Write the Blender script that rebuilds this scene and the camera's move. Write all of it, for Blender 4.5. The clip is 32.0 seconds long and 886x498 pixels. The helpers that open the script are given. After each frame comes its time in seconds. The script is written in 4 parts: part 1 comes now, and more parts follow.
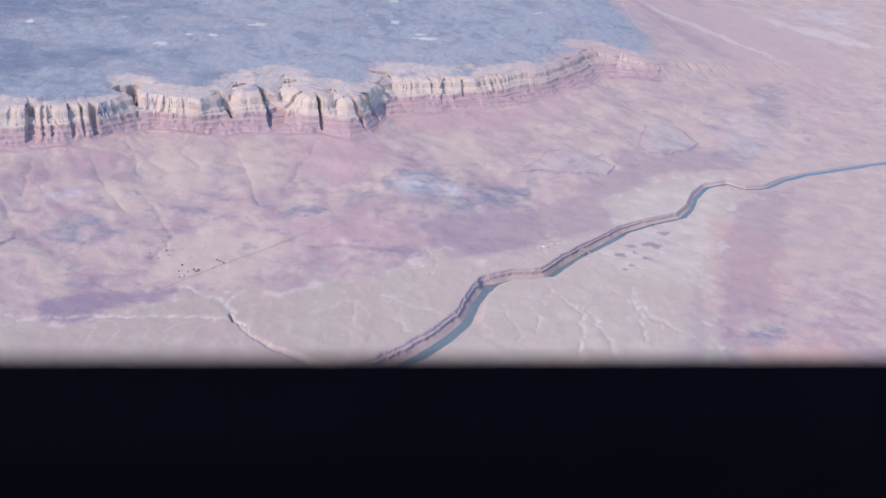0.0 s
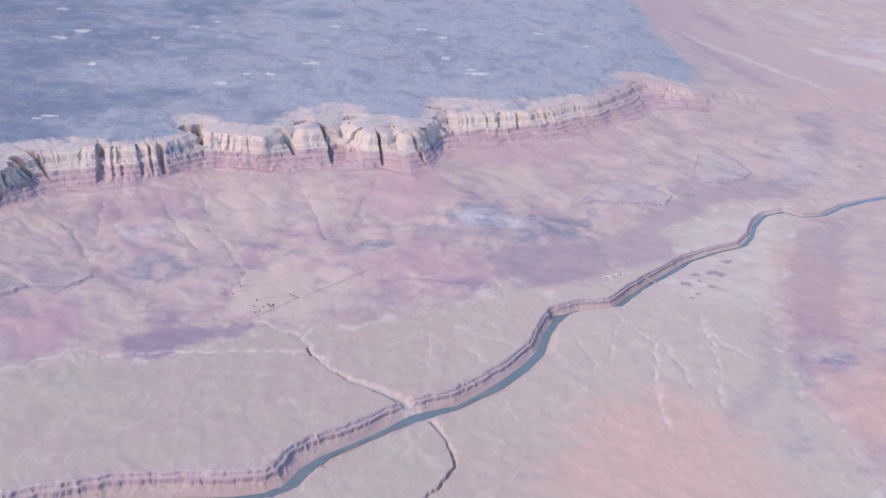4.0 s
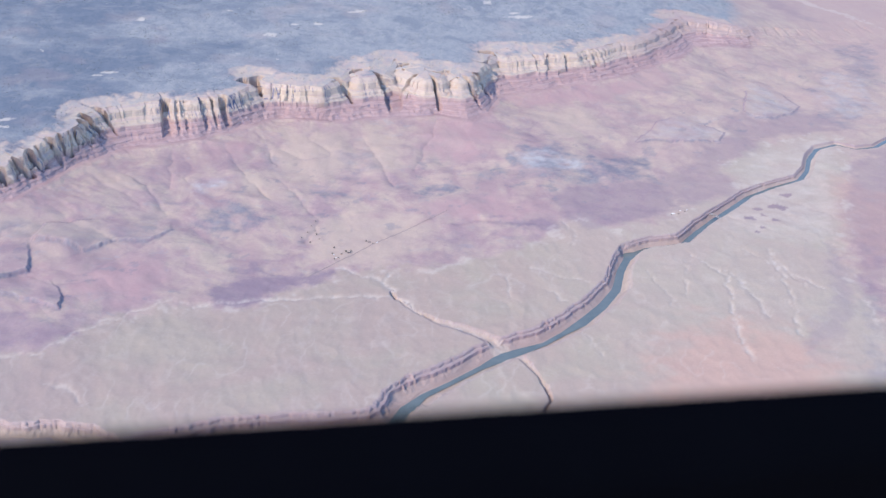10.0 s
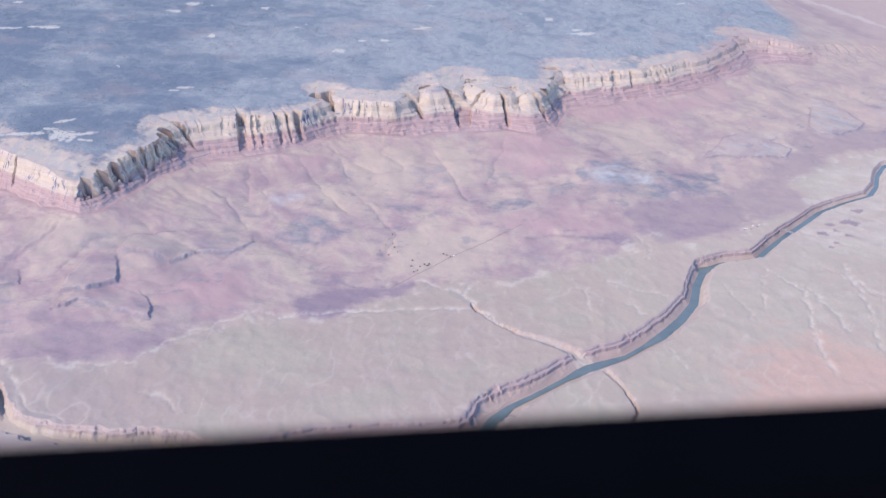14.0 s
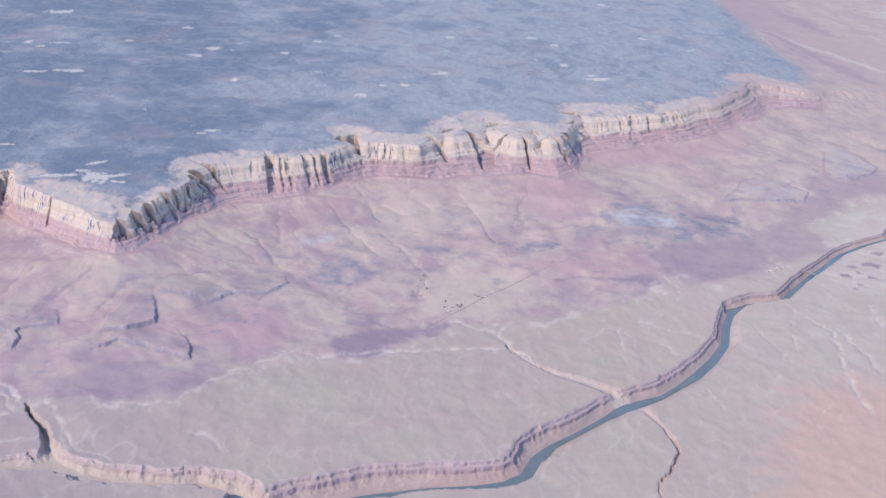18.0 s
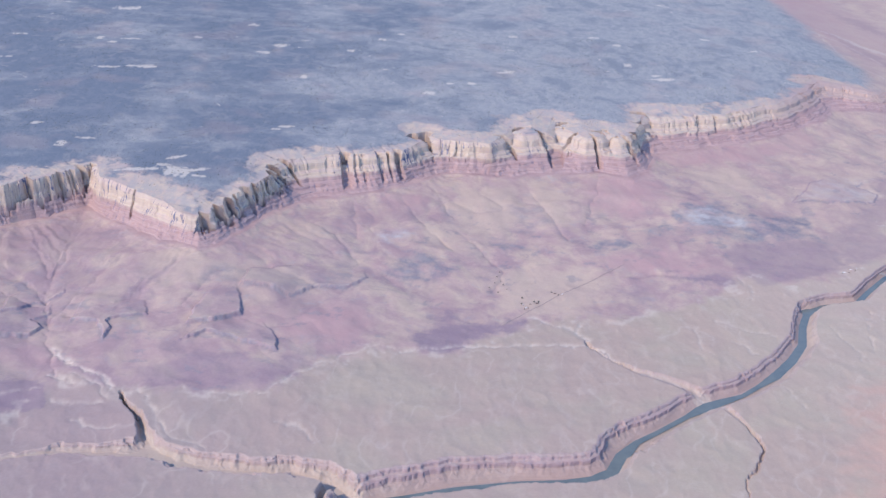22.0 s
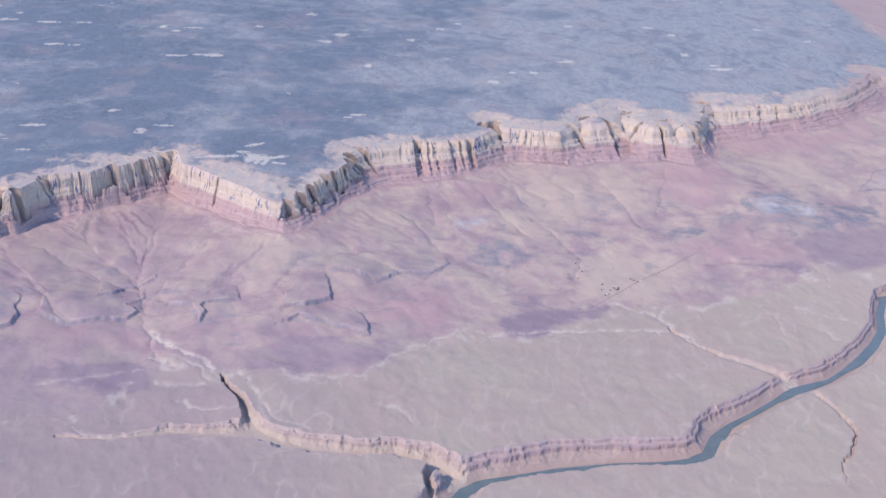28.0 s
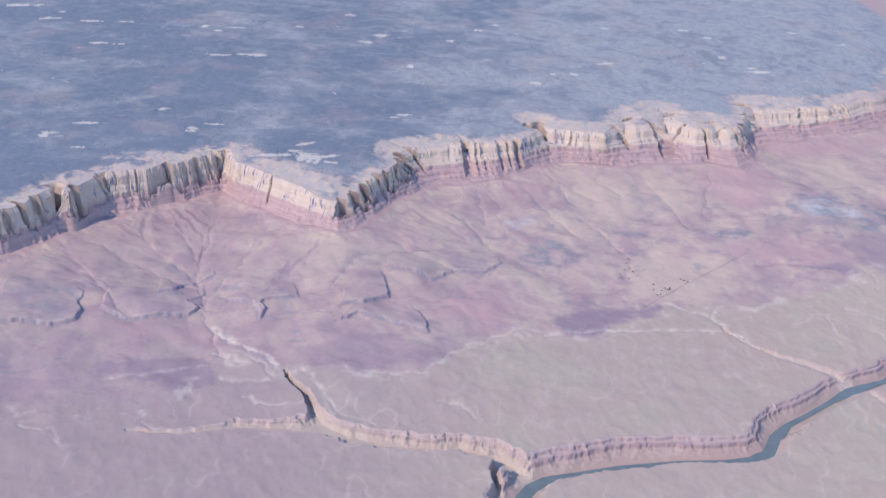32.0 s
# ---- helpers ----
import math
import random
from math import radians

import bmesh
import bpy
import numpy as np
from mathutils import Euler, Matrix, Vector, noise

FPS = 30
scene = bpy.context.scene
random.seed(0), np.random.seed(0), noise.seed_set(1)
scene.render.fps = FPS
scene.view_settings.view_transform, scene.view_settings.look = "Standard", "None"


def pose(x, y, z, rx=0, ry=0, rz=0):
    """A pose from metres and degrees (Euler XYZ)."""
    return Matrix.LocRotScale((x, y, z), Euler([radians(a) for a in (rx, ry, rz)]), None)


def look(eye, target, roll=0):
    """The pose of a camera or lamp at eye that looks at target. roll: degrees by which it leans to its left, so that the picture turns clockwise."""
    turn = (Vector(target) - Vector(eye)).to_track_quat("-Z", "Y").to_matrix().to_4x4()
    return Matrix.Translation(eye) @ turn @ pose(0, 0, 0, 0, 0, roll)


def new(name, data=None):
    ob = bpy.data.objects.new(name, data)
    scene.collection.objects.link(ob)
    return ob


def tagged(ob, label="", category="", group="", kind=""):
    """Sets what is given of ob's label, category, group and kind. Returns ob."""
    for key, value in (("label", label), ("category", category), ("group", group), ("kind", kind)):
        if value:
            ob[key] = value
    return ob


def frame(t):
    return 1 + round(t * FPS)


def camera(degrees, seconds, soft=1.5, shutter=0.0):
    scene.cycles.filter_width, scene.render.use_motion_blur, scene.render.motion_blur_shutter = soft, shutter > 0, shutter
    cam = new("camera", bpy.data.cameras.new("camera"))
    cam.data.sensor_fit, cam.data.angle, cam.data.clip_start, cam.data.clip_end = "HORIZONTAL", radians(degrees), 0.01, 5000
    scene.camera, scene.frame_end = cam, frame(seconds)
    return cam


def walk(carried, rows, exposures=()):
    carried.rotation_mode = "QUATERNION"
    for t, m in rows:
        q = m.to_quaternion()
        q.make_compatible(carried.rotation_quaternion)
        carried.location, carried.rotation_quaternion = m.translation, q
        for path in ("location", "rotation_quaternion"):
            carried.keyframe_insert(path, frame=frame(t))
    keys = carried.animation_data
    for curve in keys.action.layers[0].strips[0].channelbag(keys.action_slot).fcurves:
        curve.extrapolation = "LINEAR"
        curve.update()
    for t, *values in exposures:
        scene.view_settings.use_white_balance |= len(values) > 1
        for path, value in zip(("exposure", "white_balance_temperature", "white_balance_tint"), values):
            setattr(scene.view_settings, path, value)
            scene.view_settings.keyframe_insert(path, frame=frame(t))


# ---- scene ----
# One metre here stands for ten metres of the real landscape.
cam = camera(42.40, 32.0, soft=1.45)
SPEED, HEADING, ALTITUDE = 22.6359, 12.43, 959.8
# seconds, then the camera's turn about x, y and z in degrees; it flies level and straight
ROWS = [
    (0, 62.55, -5.16, -1.59), (0.5, 62.02, -4.29, -2.13), (1, 61.55, -4.20, -1.97),
    (1.5, 61.47, -3.45, -1.82), (2, 62.69, -2.96, -1.87), (2.5, 65.14, -3.75, -0.91),
    (4.5, 63.39, -3.81, -1.24), (5, 62.46, -3.27, -1.43), (5.5, 62.17, -2.96, -1.30),
    (6, 61.99, -2.87, -1.32), (6.5, 62.07, -2.88, -1.26), (7, 61.98, -2.96, -1.43),
    (7.5, 61.76, -2.66, -1.51), (8, 61.69, -2.31, -1.82), (8.5, 61.86, -2.36, -2.06),
    (9, 61.75, -2.39, -2.18), (9.5, 61.85, -2.48, -2.28), (10, 61.66, -2.27, -2.04),
    (10.5, 61.25, -1.90, -2.13), (11, 61.42, -2.16, -1.57), (11.5, 61.57, -1.78, -1.30),
    (12, 61.76, -1.77, -1.05), (12.5, 62.01, -1.71, -1.08), (13, 62.31, -1.82, -0.93),
    (13.5, 62.46, -1.83, -0.80), (14, 62.48, -1.89, -0.67), (14.5, 62.42, -1.79, -0.56),
    (16.5, 62.28, -1.86, -0.29), (17, 62.47, -1.90, -0.28), (17.5, 63.71, -2.31, -1.51),
    (18, 64.76, -2.35, -1.39), (18.5, 65.39, -2.29, -0.84), (19, 65.30, -1.67, -0.07),
    (19.5, 65.14, -1.41, 0.13), (20, 64.66, -1.32, 0.29), (20.5, 64.53, -2.38, 0.15),
    (21, 64.54, -2.40, -0.02), (21.5, 64.59, -2.54, 0.13), (22, 64.67, -2.40, 0.24),
    (22.5, 64.84, -2.53, 0.32), (23, 64.85, -2.40, 0.34), (23.5, 64.69, -2.42, 0.36),
    (24, 64.50, -2.41, 0.35), (24.5, 64.41, -2.30, 0.32), (25, 64.05, -2.26, 0.37),
    (25.5, 63.99, -2.29, 0.50), (27.5, 64.21, -2.33, 0.66), (28, 64.18, -2.36, 0.69),
    (28.5, 64.06, -2.41, 0.62), (29, 63.93, -2.44, 0.66), (29.5, 63.84, -2.48, 0.70),
    (30, 63.85, -2.45, 0.79), (30.5, 63.83, -2.47, 0.76), (31, 63.97, -2.56, 0.90),
    (31.5, 64.00, -2.66, 0.91), (32, 64.24, -2.60, 1.06),
]
walk(cam, [(t, pose(-SPEED * t * math.cos(radians(HEADING)), -SPEED * t * math.sin(radians(HEADING)), ALTITUDE, a, b, c)) for t, a, b, c in ROWS],
     exposures=[(0.0, 1.60, 6450, 15), (0.9, 1.84, 6450, 15), (2.2, 1.86, 6450, 15), (5.0, 1.46, 6400, 16), (8.0, 1.50, 6400, 15), (9.5, 1.69, 6430, 10),
                (17.0, 1.69, 6430, 10), (19.0, 1.51, 6430, 11), (24.0, 1.53, 6450, 13), (32.0, 1.53, 6450, 13)])
# focused on the far land, so that the window ledge close by is out of focus
cam.data.dof.use_dof = True
cam.data.dof.focus_distance = 1800.0
cam.data.dof.aperture_fstop = 5.2

# ---- light: a clear winter sky and a low sun behind and to the side of the aircraft ----
SUN_TOWARDS = Vector((-0.77, -0.64, 0)).normalized()
SUN_HEIGHT = 41.0
world = bpy.data.worlds.new("sky")
scene.world = world
world.use_nodes = True
wn = world.node_tree.nodes
sky = wn.new("ShaderNodeTexSky")
sky.sky_type = "NISHITA"
sky.sun_disc = False
sky.sun_elevation = radians(SUN_HEIGHT)
sky.sun_rotation = math.atan2(SUN_TOWARDS.x, SUN_TOWARDS.y)
sky.altitude = 1500
sky.air_density, sky.dust_density, sky.ozone_density = 1.0, 0.0, 6.0
wn["Background"].inputs["Strength"].default_value = 0.125
world.node_tree.links.new(sky.outputs[0], wn["Background"].inputs["Color"])
sun = new("sun", bpy.data.lights.new("sun", "SUN"))
sun.data.energy, sun.data.angle, sun.data.color = 1.5, radians(0.5), (1.0, 0.85, 0.71)
sun_way = SUN_TOWARDS * math.cos(radians(SUN_HEIGHT)) + Vector((0, 0, math.sin(radians(SUN_HEIGHT))))
sun.matrix_world = look((0, 0, 1500), Vector((0, 0, 1500)) - sun_way)


# ---- materials ----
def nodes(name, rough=0.9):
    m = bpy.data.materials.new(name)
    m.use_nodes = True
    n, l = m.node_tree.nodes, m.node_tree.links
    b = n["Principled BSDF"]
    b.inputs["Roughness"].default_value = rough
    b.inputs["Specular IOR Level"].default_value = 0.15
    return m, n, l, b


def mix(n, l, fac, a, b, kind="MIX"):
    """A colour mix node; each of fac, a, b is a socket or a value."""
    x = n.new("ShaderNodeMix")
    x.data_type, x.blend_type = "RGBA", kind
    for key, v in (("Factor", fac), ("A", a), ("B", b)):
        s = [i for i in x.inputs if i.name == key and i.type == ("VALUE" if key == "Factor" else "RGBA")][0]
        if isinstance(v, (int, float)):
            s.default_value = v
        elif isinstance(v, tuple):
            s.default_value = (*v, 1)
        else:
            l.new(v, s)
    return [o for o in x.outputs if o.type == "RGBA"][0]


def noise_node(n, l, vec, scale, detail=6, rough=0.6, dist=0.0):
    x = n.new("ShaderNodeTexNoise")
    x.inputs["Scale"].default_value, x.inputs["Detail"].default_value = scale, detail
    x.inputs["Roughness"].default_value, x.inputs["Distortion"].default_value = rough, dist
    if vec is not None:
        l.new(vec, x.inputs["Vector"])
    return x.outputs["Fac"]


def ramp(n, l, fac, lo, hi):
    x = n.new("ShaderNodeMapRange")
    x.inputs["From Min"].default_value, x.inputs["From Max"].default_value = lo, hi
    l.new(fac, x.inputs["Value"])
    return x.outputs["Result"]


def times(n, l, a, b):
    x = n.new("ShaderNodeMath")
    x.operation = "MULTIPLY"
    for s, v in zip(x.inputs, (a, b)):
        if isinstance(v, (int, float)):
            s.default_value = v
        else:
            l.new(v, s)
    return x.outputs[0]


def stretched(n, l, vec, sx, sy, sz, turn=0.0):
    x = n.new("ShaderNodeMapping")
    x.inputs["Scale"].default_value = (sx, sy, sz)
    x.inputs["Rotation"].default_value = (0, 0, radians(turn))
    l.new(vec, x.inputs["Vector"])
    return x.outputs["Vector"]


def land_material():
    """Bare desert ground: soil, sand, limestone, scrub and rock, told apart by the masks that the land carries."""
    m, n, l, b = nodes("desert_land", 0.95)
    pos = n.new("ShaderNodeNewGeometry").outputs["Position"]
    masks = {}
    for att, keys in (("mask_soil", ("flat", "salmon", "mauve")), ("mask_rock", ("grey", "wash_haze", "red")), ("mask_top", ("cream", "scrub", "white")), ("mask_clay", ("tan", "rose", "pale")), ("mask_wood", ("dark",))):
        a = n.new("ShaderNodeAttribute")
        a.attribute_name = att
        s = n.new("ShaderNodeSeparateColor")
        l.new(a.outputs["Color"], s.inputs[0])
        for k, o in zip(keys, s.outputs):
            masks[k] = o
    big = noise_node(n, l, pos, 0.008, 5)
    mid = noise_node(n, l, pos, 0.035, 8, 0.65, 0.6)
    fine = noise_node(n, l, pos, 0.22, 6, 0.7)
    strata = noise_node(n, l, stretched(n, l, pos, 0.012, 0.012, 0.55), 1.0, 3, 0.6)
    brush = noise_node(n, l, stretched(n, l, pos, 0.06, 0.032, 0.05, 12), 1.0, 8, 0.75)
    specks = noise_node(n, l, pos, 0.45, 3, 0.6)
    down = n.new("ShaderNodeAttribute")
    down.attribute_name = "slope_run"
    mottle = noise_node(n, l, pos, 0.019, 9, 0.66, 0.5)
    runs = noise_node(n, l, stretched(n, l, down.outputs["Vector"], 0.045, 0.0075, 1.0), 1.0, 6, 0.6, 0.5)
    both = n.new("ShaderNodeMath")
    both.operation = "MULTIPLY_ADD"
    l.new(runs, both.inputs[0])
    both.inputs[1].default_value = 0.28
    l.new(times(n, l, mottle, 0.72), both.inputs[2])
    streak = both.outputs[0]
    patch = noise_node(n, l, stretched(n, l, pos, 0.012, 0.022, 0.02), 1.0, 6, 0.6, 0.5)
    talus = mix(n, l, ramp(n, l, streak, 0.43, 0.59), COL["talus_pink"], COL["talus_tan"])
    talus = mix(n, l, times(n, l, ramp(n, l, mottle, 0.47, 0.36), 0.55), talus, COL["talus_rose"])
    talus = mix(n, l, times(n, l, ramp(n, l, patch, 0.56, 0.68), 0.35), talus, COL["chinle"])
    c = mix(n, l, times(n, l, ramp(n, l, big, 0.5, 0.7), 0.6), talus, COL["talus_rose"])
    spots = noise_node(n, l, stretched(n, l, pos, 0.03, 0.045, 0.03), 1.0, 9, 0.7, 0.6)
    c = mix(n, l, times(n, l, ramp(n, l, spots, 0.57, 0.66), 0.4), c, COL["chinle_pale"])
    c = mix(n, l, times(n, l, ramp(n, l, spots, 0.42, 0.33), 0.5), c, COL["mauve"])
    flat = mix(n, l, ramp(n, l, mid, 0.25, 0.75), COL["flat_green"], COL["flat_cream"])
    flat = mix(n, l, ramp(n, l, noise_node(n, l, pos, 0.0065, 6, 0.6, 0.6), 0.36, 0.57), flat, COL["flat_rose"])
    flat = mix(n, l, times(n, l, ramp(n, l, noise_node(n, l, stretched(n, l, pos, 0.03, 0.018, 0.05, -20), 1.0, 5, 0.6, 0.6), 0.54, 0.7), 0.25), flat, COL["wash_haze"])
    for size, wide_, power in ((0.011, 0.012, 0.16), (0.026, 0.014, 0.07)):
        vein = noise_node(n, l, pos, size, 5, 0.55, 1.6)
        off = n.new("ShaderNodeMath")
        off.operation = "ABSOLUTE"
        low_ = n.new("ShaderNodeMath")
        low_.operation = "SUBTRACT"
        low_.inputs[1].default_value = 0.5
        l.new(vein, low_.inputs[0])
        l.new(low_.outputs[0], off.inputs[0])
        flat = mix(n, l, times(n, l, times(n, l, ramp(n, l, off.outputs[0], wide_, 0.0), ramp(n, l, big, 0.42, 0.58)), power), flat, COL["wash_haze"])
    c = mix(n, l, masks["rose"], c, mix(n, l, ramp(n, l, streak, 0.35, 0.65), COL["rose"], COL["talus_pink"]))
    c = mix(n, l, masks["tan"], c, mix(n, l, ramp(n, l, streak, 0.35, 0.65), COL["tan"], COL["talus_tan"]))
    c = mix(n, l, masks["flat"], c, flat)
    c = mix(n, l, masks["salmon"], c, mix(n, l, ramp(n, l, mid, 0.3, 0.7), COL["salmon"], COL["salmon_dark"]))
    c = mix(n, l, masks["mauve"], c, mix(n, l, ramp(n, l, mid, 0.3, 0.7), COL["mauve"], COL["mauve_dark"]))
    c = mix(n, l, masks["grey"], c, mix(n, l, ramp(n, l, mid, 0.45, 0.8), COL["chinle"], COL["chinle_pale"]))
    c = mix(n, l, masks["pale"], c, COL["pale"])
    c = mix(n, l, masks["wash_haze"], c, COL["wash_haze"])
    # on rock: clusters of upright cracks, dark varnish with the clefts' blue shade painted in, level beds
    xyz = n.new("ShaderNodeSeparateXYZ")
    l.new(pos, xyz.inputs[0])
    run = n.new("ShaderNodeSeparateXYZ")
    l.new(down.outputs["Vector"], run.inputs[0])
    wall = n.new("ShaderNodeCombineXYZ")
    l.new(run.outputs["X"], wall.inputs["X"])
    l.new(xyz.outputs["Z"], wall.inputs["Y"])
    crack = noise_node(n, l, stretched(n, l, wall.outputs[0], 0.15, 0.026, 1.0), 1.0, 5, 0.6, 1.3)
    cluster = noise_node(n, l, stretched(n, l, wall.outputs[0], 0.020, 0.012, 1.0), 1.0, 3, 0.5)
    varnish_shade = times(n, l, ramp(n, l, crack, 0.57, 0.595), ramp(n, l, cluster, 0.43, 0.53))
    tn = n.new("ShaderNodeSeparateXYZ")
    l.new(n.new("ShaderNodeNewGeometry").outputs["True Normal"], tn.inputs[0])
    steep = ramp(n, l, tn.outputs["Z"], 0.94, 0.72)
    # the varnish and painted shade fade towards the east, standing in for haze
    varnish_shade = times(n, l, times(n, l, varnish_shade, steep), ramp(n, l, xyz.outputs["X"], 350, -500))
    beds = noise_node(n, l, stretched(n, l, pos, 0.01, 0.01, 0.35), 1.0, 5, 0.7)
    c = mix(n, l, masks["red"], c, mix(n, l, ramp(n, l, strata, 0.4, 0.6), COL["rock_red"], COL["rock_rose"]))
    c = mix(n, l, masks["cream"], c, mix(n, l, ramp(n, l, strata, 0.4, 0.62), COL["rock_cream"], COL["rock_tan"]))
    wide = noise_node(n, l, stretched(n, l, pos, 0.0042, 0.0050, 0.005, 4), 1.0, 10, 0.7)
    c = mix(n, l, times(n, l, varnish_shade, times(n, l, masks["cream"], 0.95)), c, COL["varnish_shade"])
    c = mix(n, l, times(n, l, varnish_shade, times(n, l, masks["red"], 0.45)), c, COL["varnish_shade"])
    # random tone, lighter towards the east
    scrub_tone = n.new("ShaderNodeMath")
    scrub_tone.operation = "ADD"
    l.new(wide, scrub_tone.inputs[0])
    l.new(times(n, l, ramp(n, l, xyz.outputs["X"], -1200, 300), 0.30), scrub_tone.inputs[1])
    scrub = mix(n, l, ramp(n, l, scrub_tone.outputs[0], 0.49, 0.67), COL["scrub_dark"], COL["scrub"])
    swale = noise_node(n, l, stretched(n, l, pos, 0.013, 0.011, 0.01, 9), 1.0, 9, 0.68, 0.7)
    scrub = mix(n, l, times(n, l, ramp(n, l, swale, 0.50, 0.60), 0.5), scrub, COL["scrub_dark"])
    scrub = mix(n, l, times(n, l, ramp(n, l, swale, 0.44, 0.34), 0.35), scrub, COL["scrub_tan"])
    scrub = mix(n, l, masks["dark"], scrub, COL["scrub_dark"])
    scrub = mix(n, l, times(n, l, ramp(n, l, brush, 0.46, 0.56), 0.42), scrub, COL["scrub_haze_blue"])
    tufts = times(n, l, times(n, l, masks["cream"], ramp(n, l, tn.outputs["Z"], 0.85, 0.97)), times(n, l, ramp(n, l, brush, 0.45, 0.56), 0.55))
    c = mix(n, l, tufts, c, COL["scrub"])
    c = mix(n, l, masks["scrub"], c, scrub)
    c = mix(n, l, times(n, l, masks["scrub"], ramp(n, l, specks, 0.56, 0.7)), c, COL["juniper"])
    clearing = noise_node(n, l, stretched(n, l, pos, 0.012, 0.022, 0.01, 8), 1.0, 9, 0.72, 0.8)
    c = mix(n, l, times(n, l, masks["scrub"], times(n, l, ramp(n, l, clearing, 0.655, 0.67), 0.85)), c, COL["white"])
    thin = noise_node(n, l, stretched(n, l, pos, 0.019, 0.018, 0.01, -6), 1.0, 9, 0.7, 1.0)
    c = mix(n, l, times(n, l, masks["scrub"], times(n, l, ramp(n, l, thin, 0.55, 0.64), 0.22)), c, COL["scrub_tan"])
    c = mix(n, l, masks["white"], c, COL["white"])
    shade = n.new("ShaderNodeCombineColor")
    v = n.new("ShaderNodeMapRange")
    v.inputs["From Min"].default_value, v.inputs["From Max"].default_value = 0.25, 0.75
    v.inputs["To Min"].default_value, v.inputs["To Max"].default_value = 0.94, 1.06
    l.new(fine, v.inputs["Value"])
    for s in shade.inputs[:3]:
        l.new(v.outputs[0], s)
    c = mix(n, l, 1.0, c, shade.outputs[0], "MULTIPLY")
    l.new(c, b.inputs["Base Color"])
    bump = n.new("ShaderNodeBump")
    bump.inputs["Strength"].default_value, bump.inputs["Distance"].default_value = 0.07, 2.0
    l.new(mid, bump.inputs["Height"])
    bump2 = n.new("ShaderNodeBump")
    bump2.inputs["Strength"].default_value, bump2.inputs["Distance"].default_value = 0.25, 0.6
    l.new(fine, bump2.inputs["Height"])
    rock = n.new("ShaderNodeMath")
    rock.operation = "MAXIMUM"
    l.new(masks["cream"], rock.inputs[0])
    l.new(masks["red"], rock.inputs[1])
    bump3 = n.new("ShaderNodeBump")
    bump3.inputs["Distance"].default_value = 2.0
    l.new(times(n, l, times(n, l, rock.outputs[0], steep), 0.4), bump3.inputs["Strength"])
    l.new(crack, bump3.inputs["Height"])
    l.new(bump.outputs[0], bump3.inputs["Normal"])
    bump4 = n.new("ShaderNodeBump")
    bump4.inputs["Distance"].default_value = 2.5
    l.new(times(n, l, times(n, l, rock.outputs[0], steep), 0.35), bump4.inputs["Strength"])
    l.new(beds, bump4.inputs["Height"])
    l.new(bump3.outputs[0], bump4.inputs["Normal"])
    l.new(bump4.outputs[0], bump2.inputs["Normal"])
    l.new(bump2.outputs[0], b.inputs["Normal"])
    return m


COL = dict(tan=(0.44, 0.338, 0.268), rose=(0.41, 0.26, 0.245), pale=(0.45, 0.43, 0.40),
           talus_pink=(0.37, 0.26, 0.245), talus_tan=(0.455, 0.348, 0.272), talus_rose=(0.31, 0.213, 0.213),
           flat_rose=(0.385, 0.295, 0.235), flat_green=(0.362, 0.303, 0.238), flat_cream=(0.40, 0.325, 0.24), salmon=(0.53, 0.325, 0.245), salmon_dark=(0.46, 0.295, 0.228),
           mauve=(0.265, 0.195, 0.215), mauve_dark=(0.225, 0.167, 0.192), chinle=(0.195, 0.18, 0.2), chinle_pale=(0.31, 0.295, 0.285),
           wash_haze=(0.53, 0.45, 0.37), rock_red=(0.335, 0.225, 0.215), rock_rose=(0.40, 0.28, 0.26), rock_cream=(0.49, 0.388, 0.298),
           # scrub tones are lightened and blued to stand in for distance haze
           rock_tan=(0.45, 0.345, 0.295), scrub=(0.31, 0.31, 0.30), scrub_tan=(0.37, 0.345, 0.31), scrub_dark=(0.14, 0.163, 0.195), scrub_haze_blue=(0.19, 0.207, 0.232), juniper=(0.10, 0.12, 0.145),
           # rock varnish, made bluer to stand in for shade in the clefts
           varnish_shade=(0.10, 0.115, 0.19), white=(0.58, 0.51, 0.42))
LAND = land_material()


# ---- the land as a plan: lines of rims, rivers and washes, in metres ----
TABLES = {}


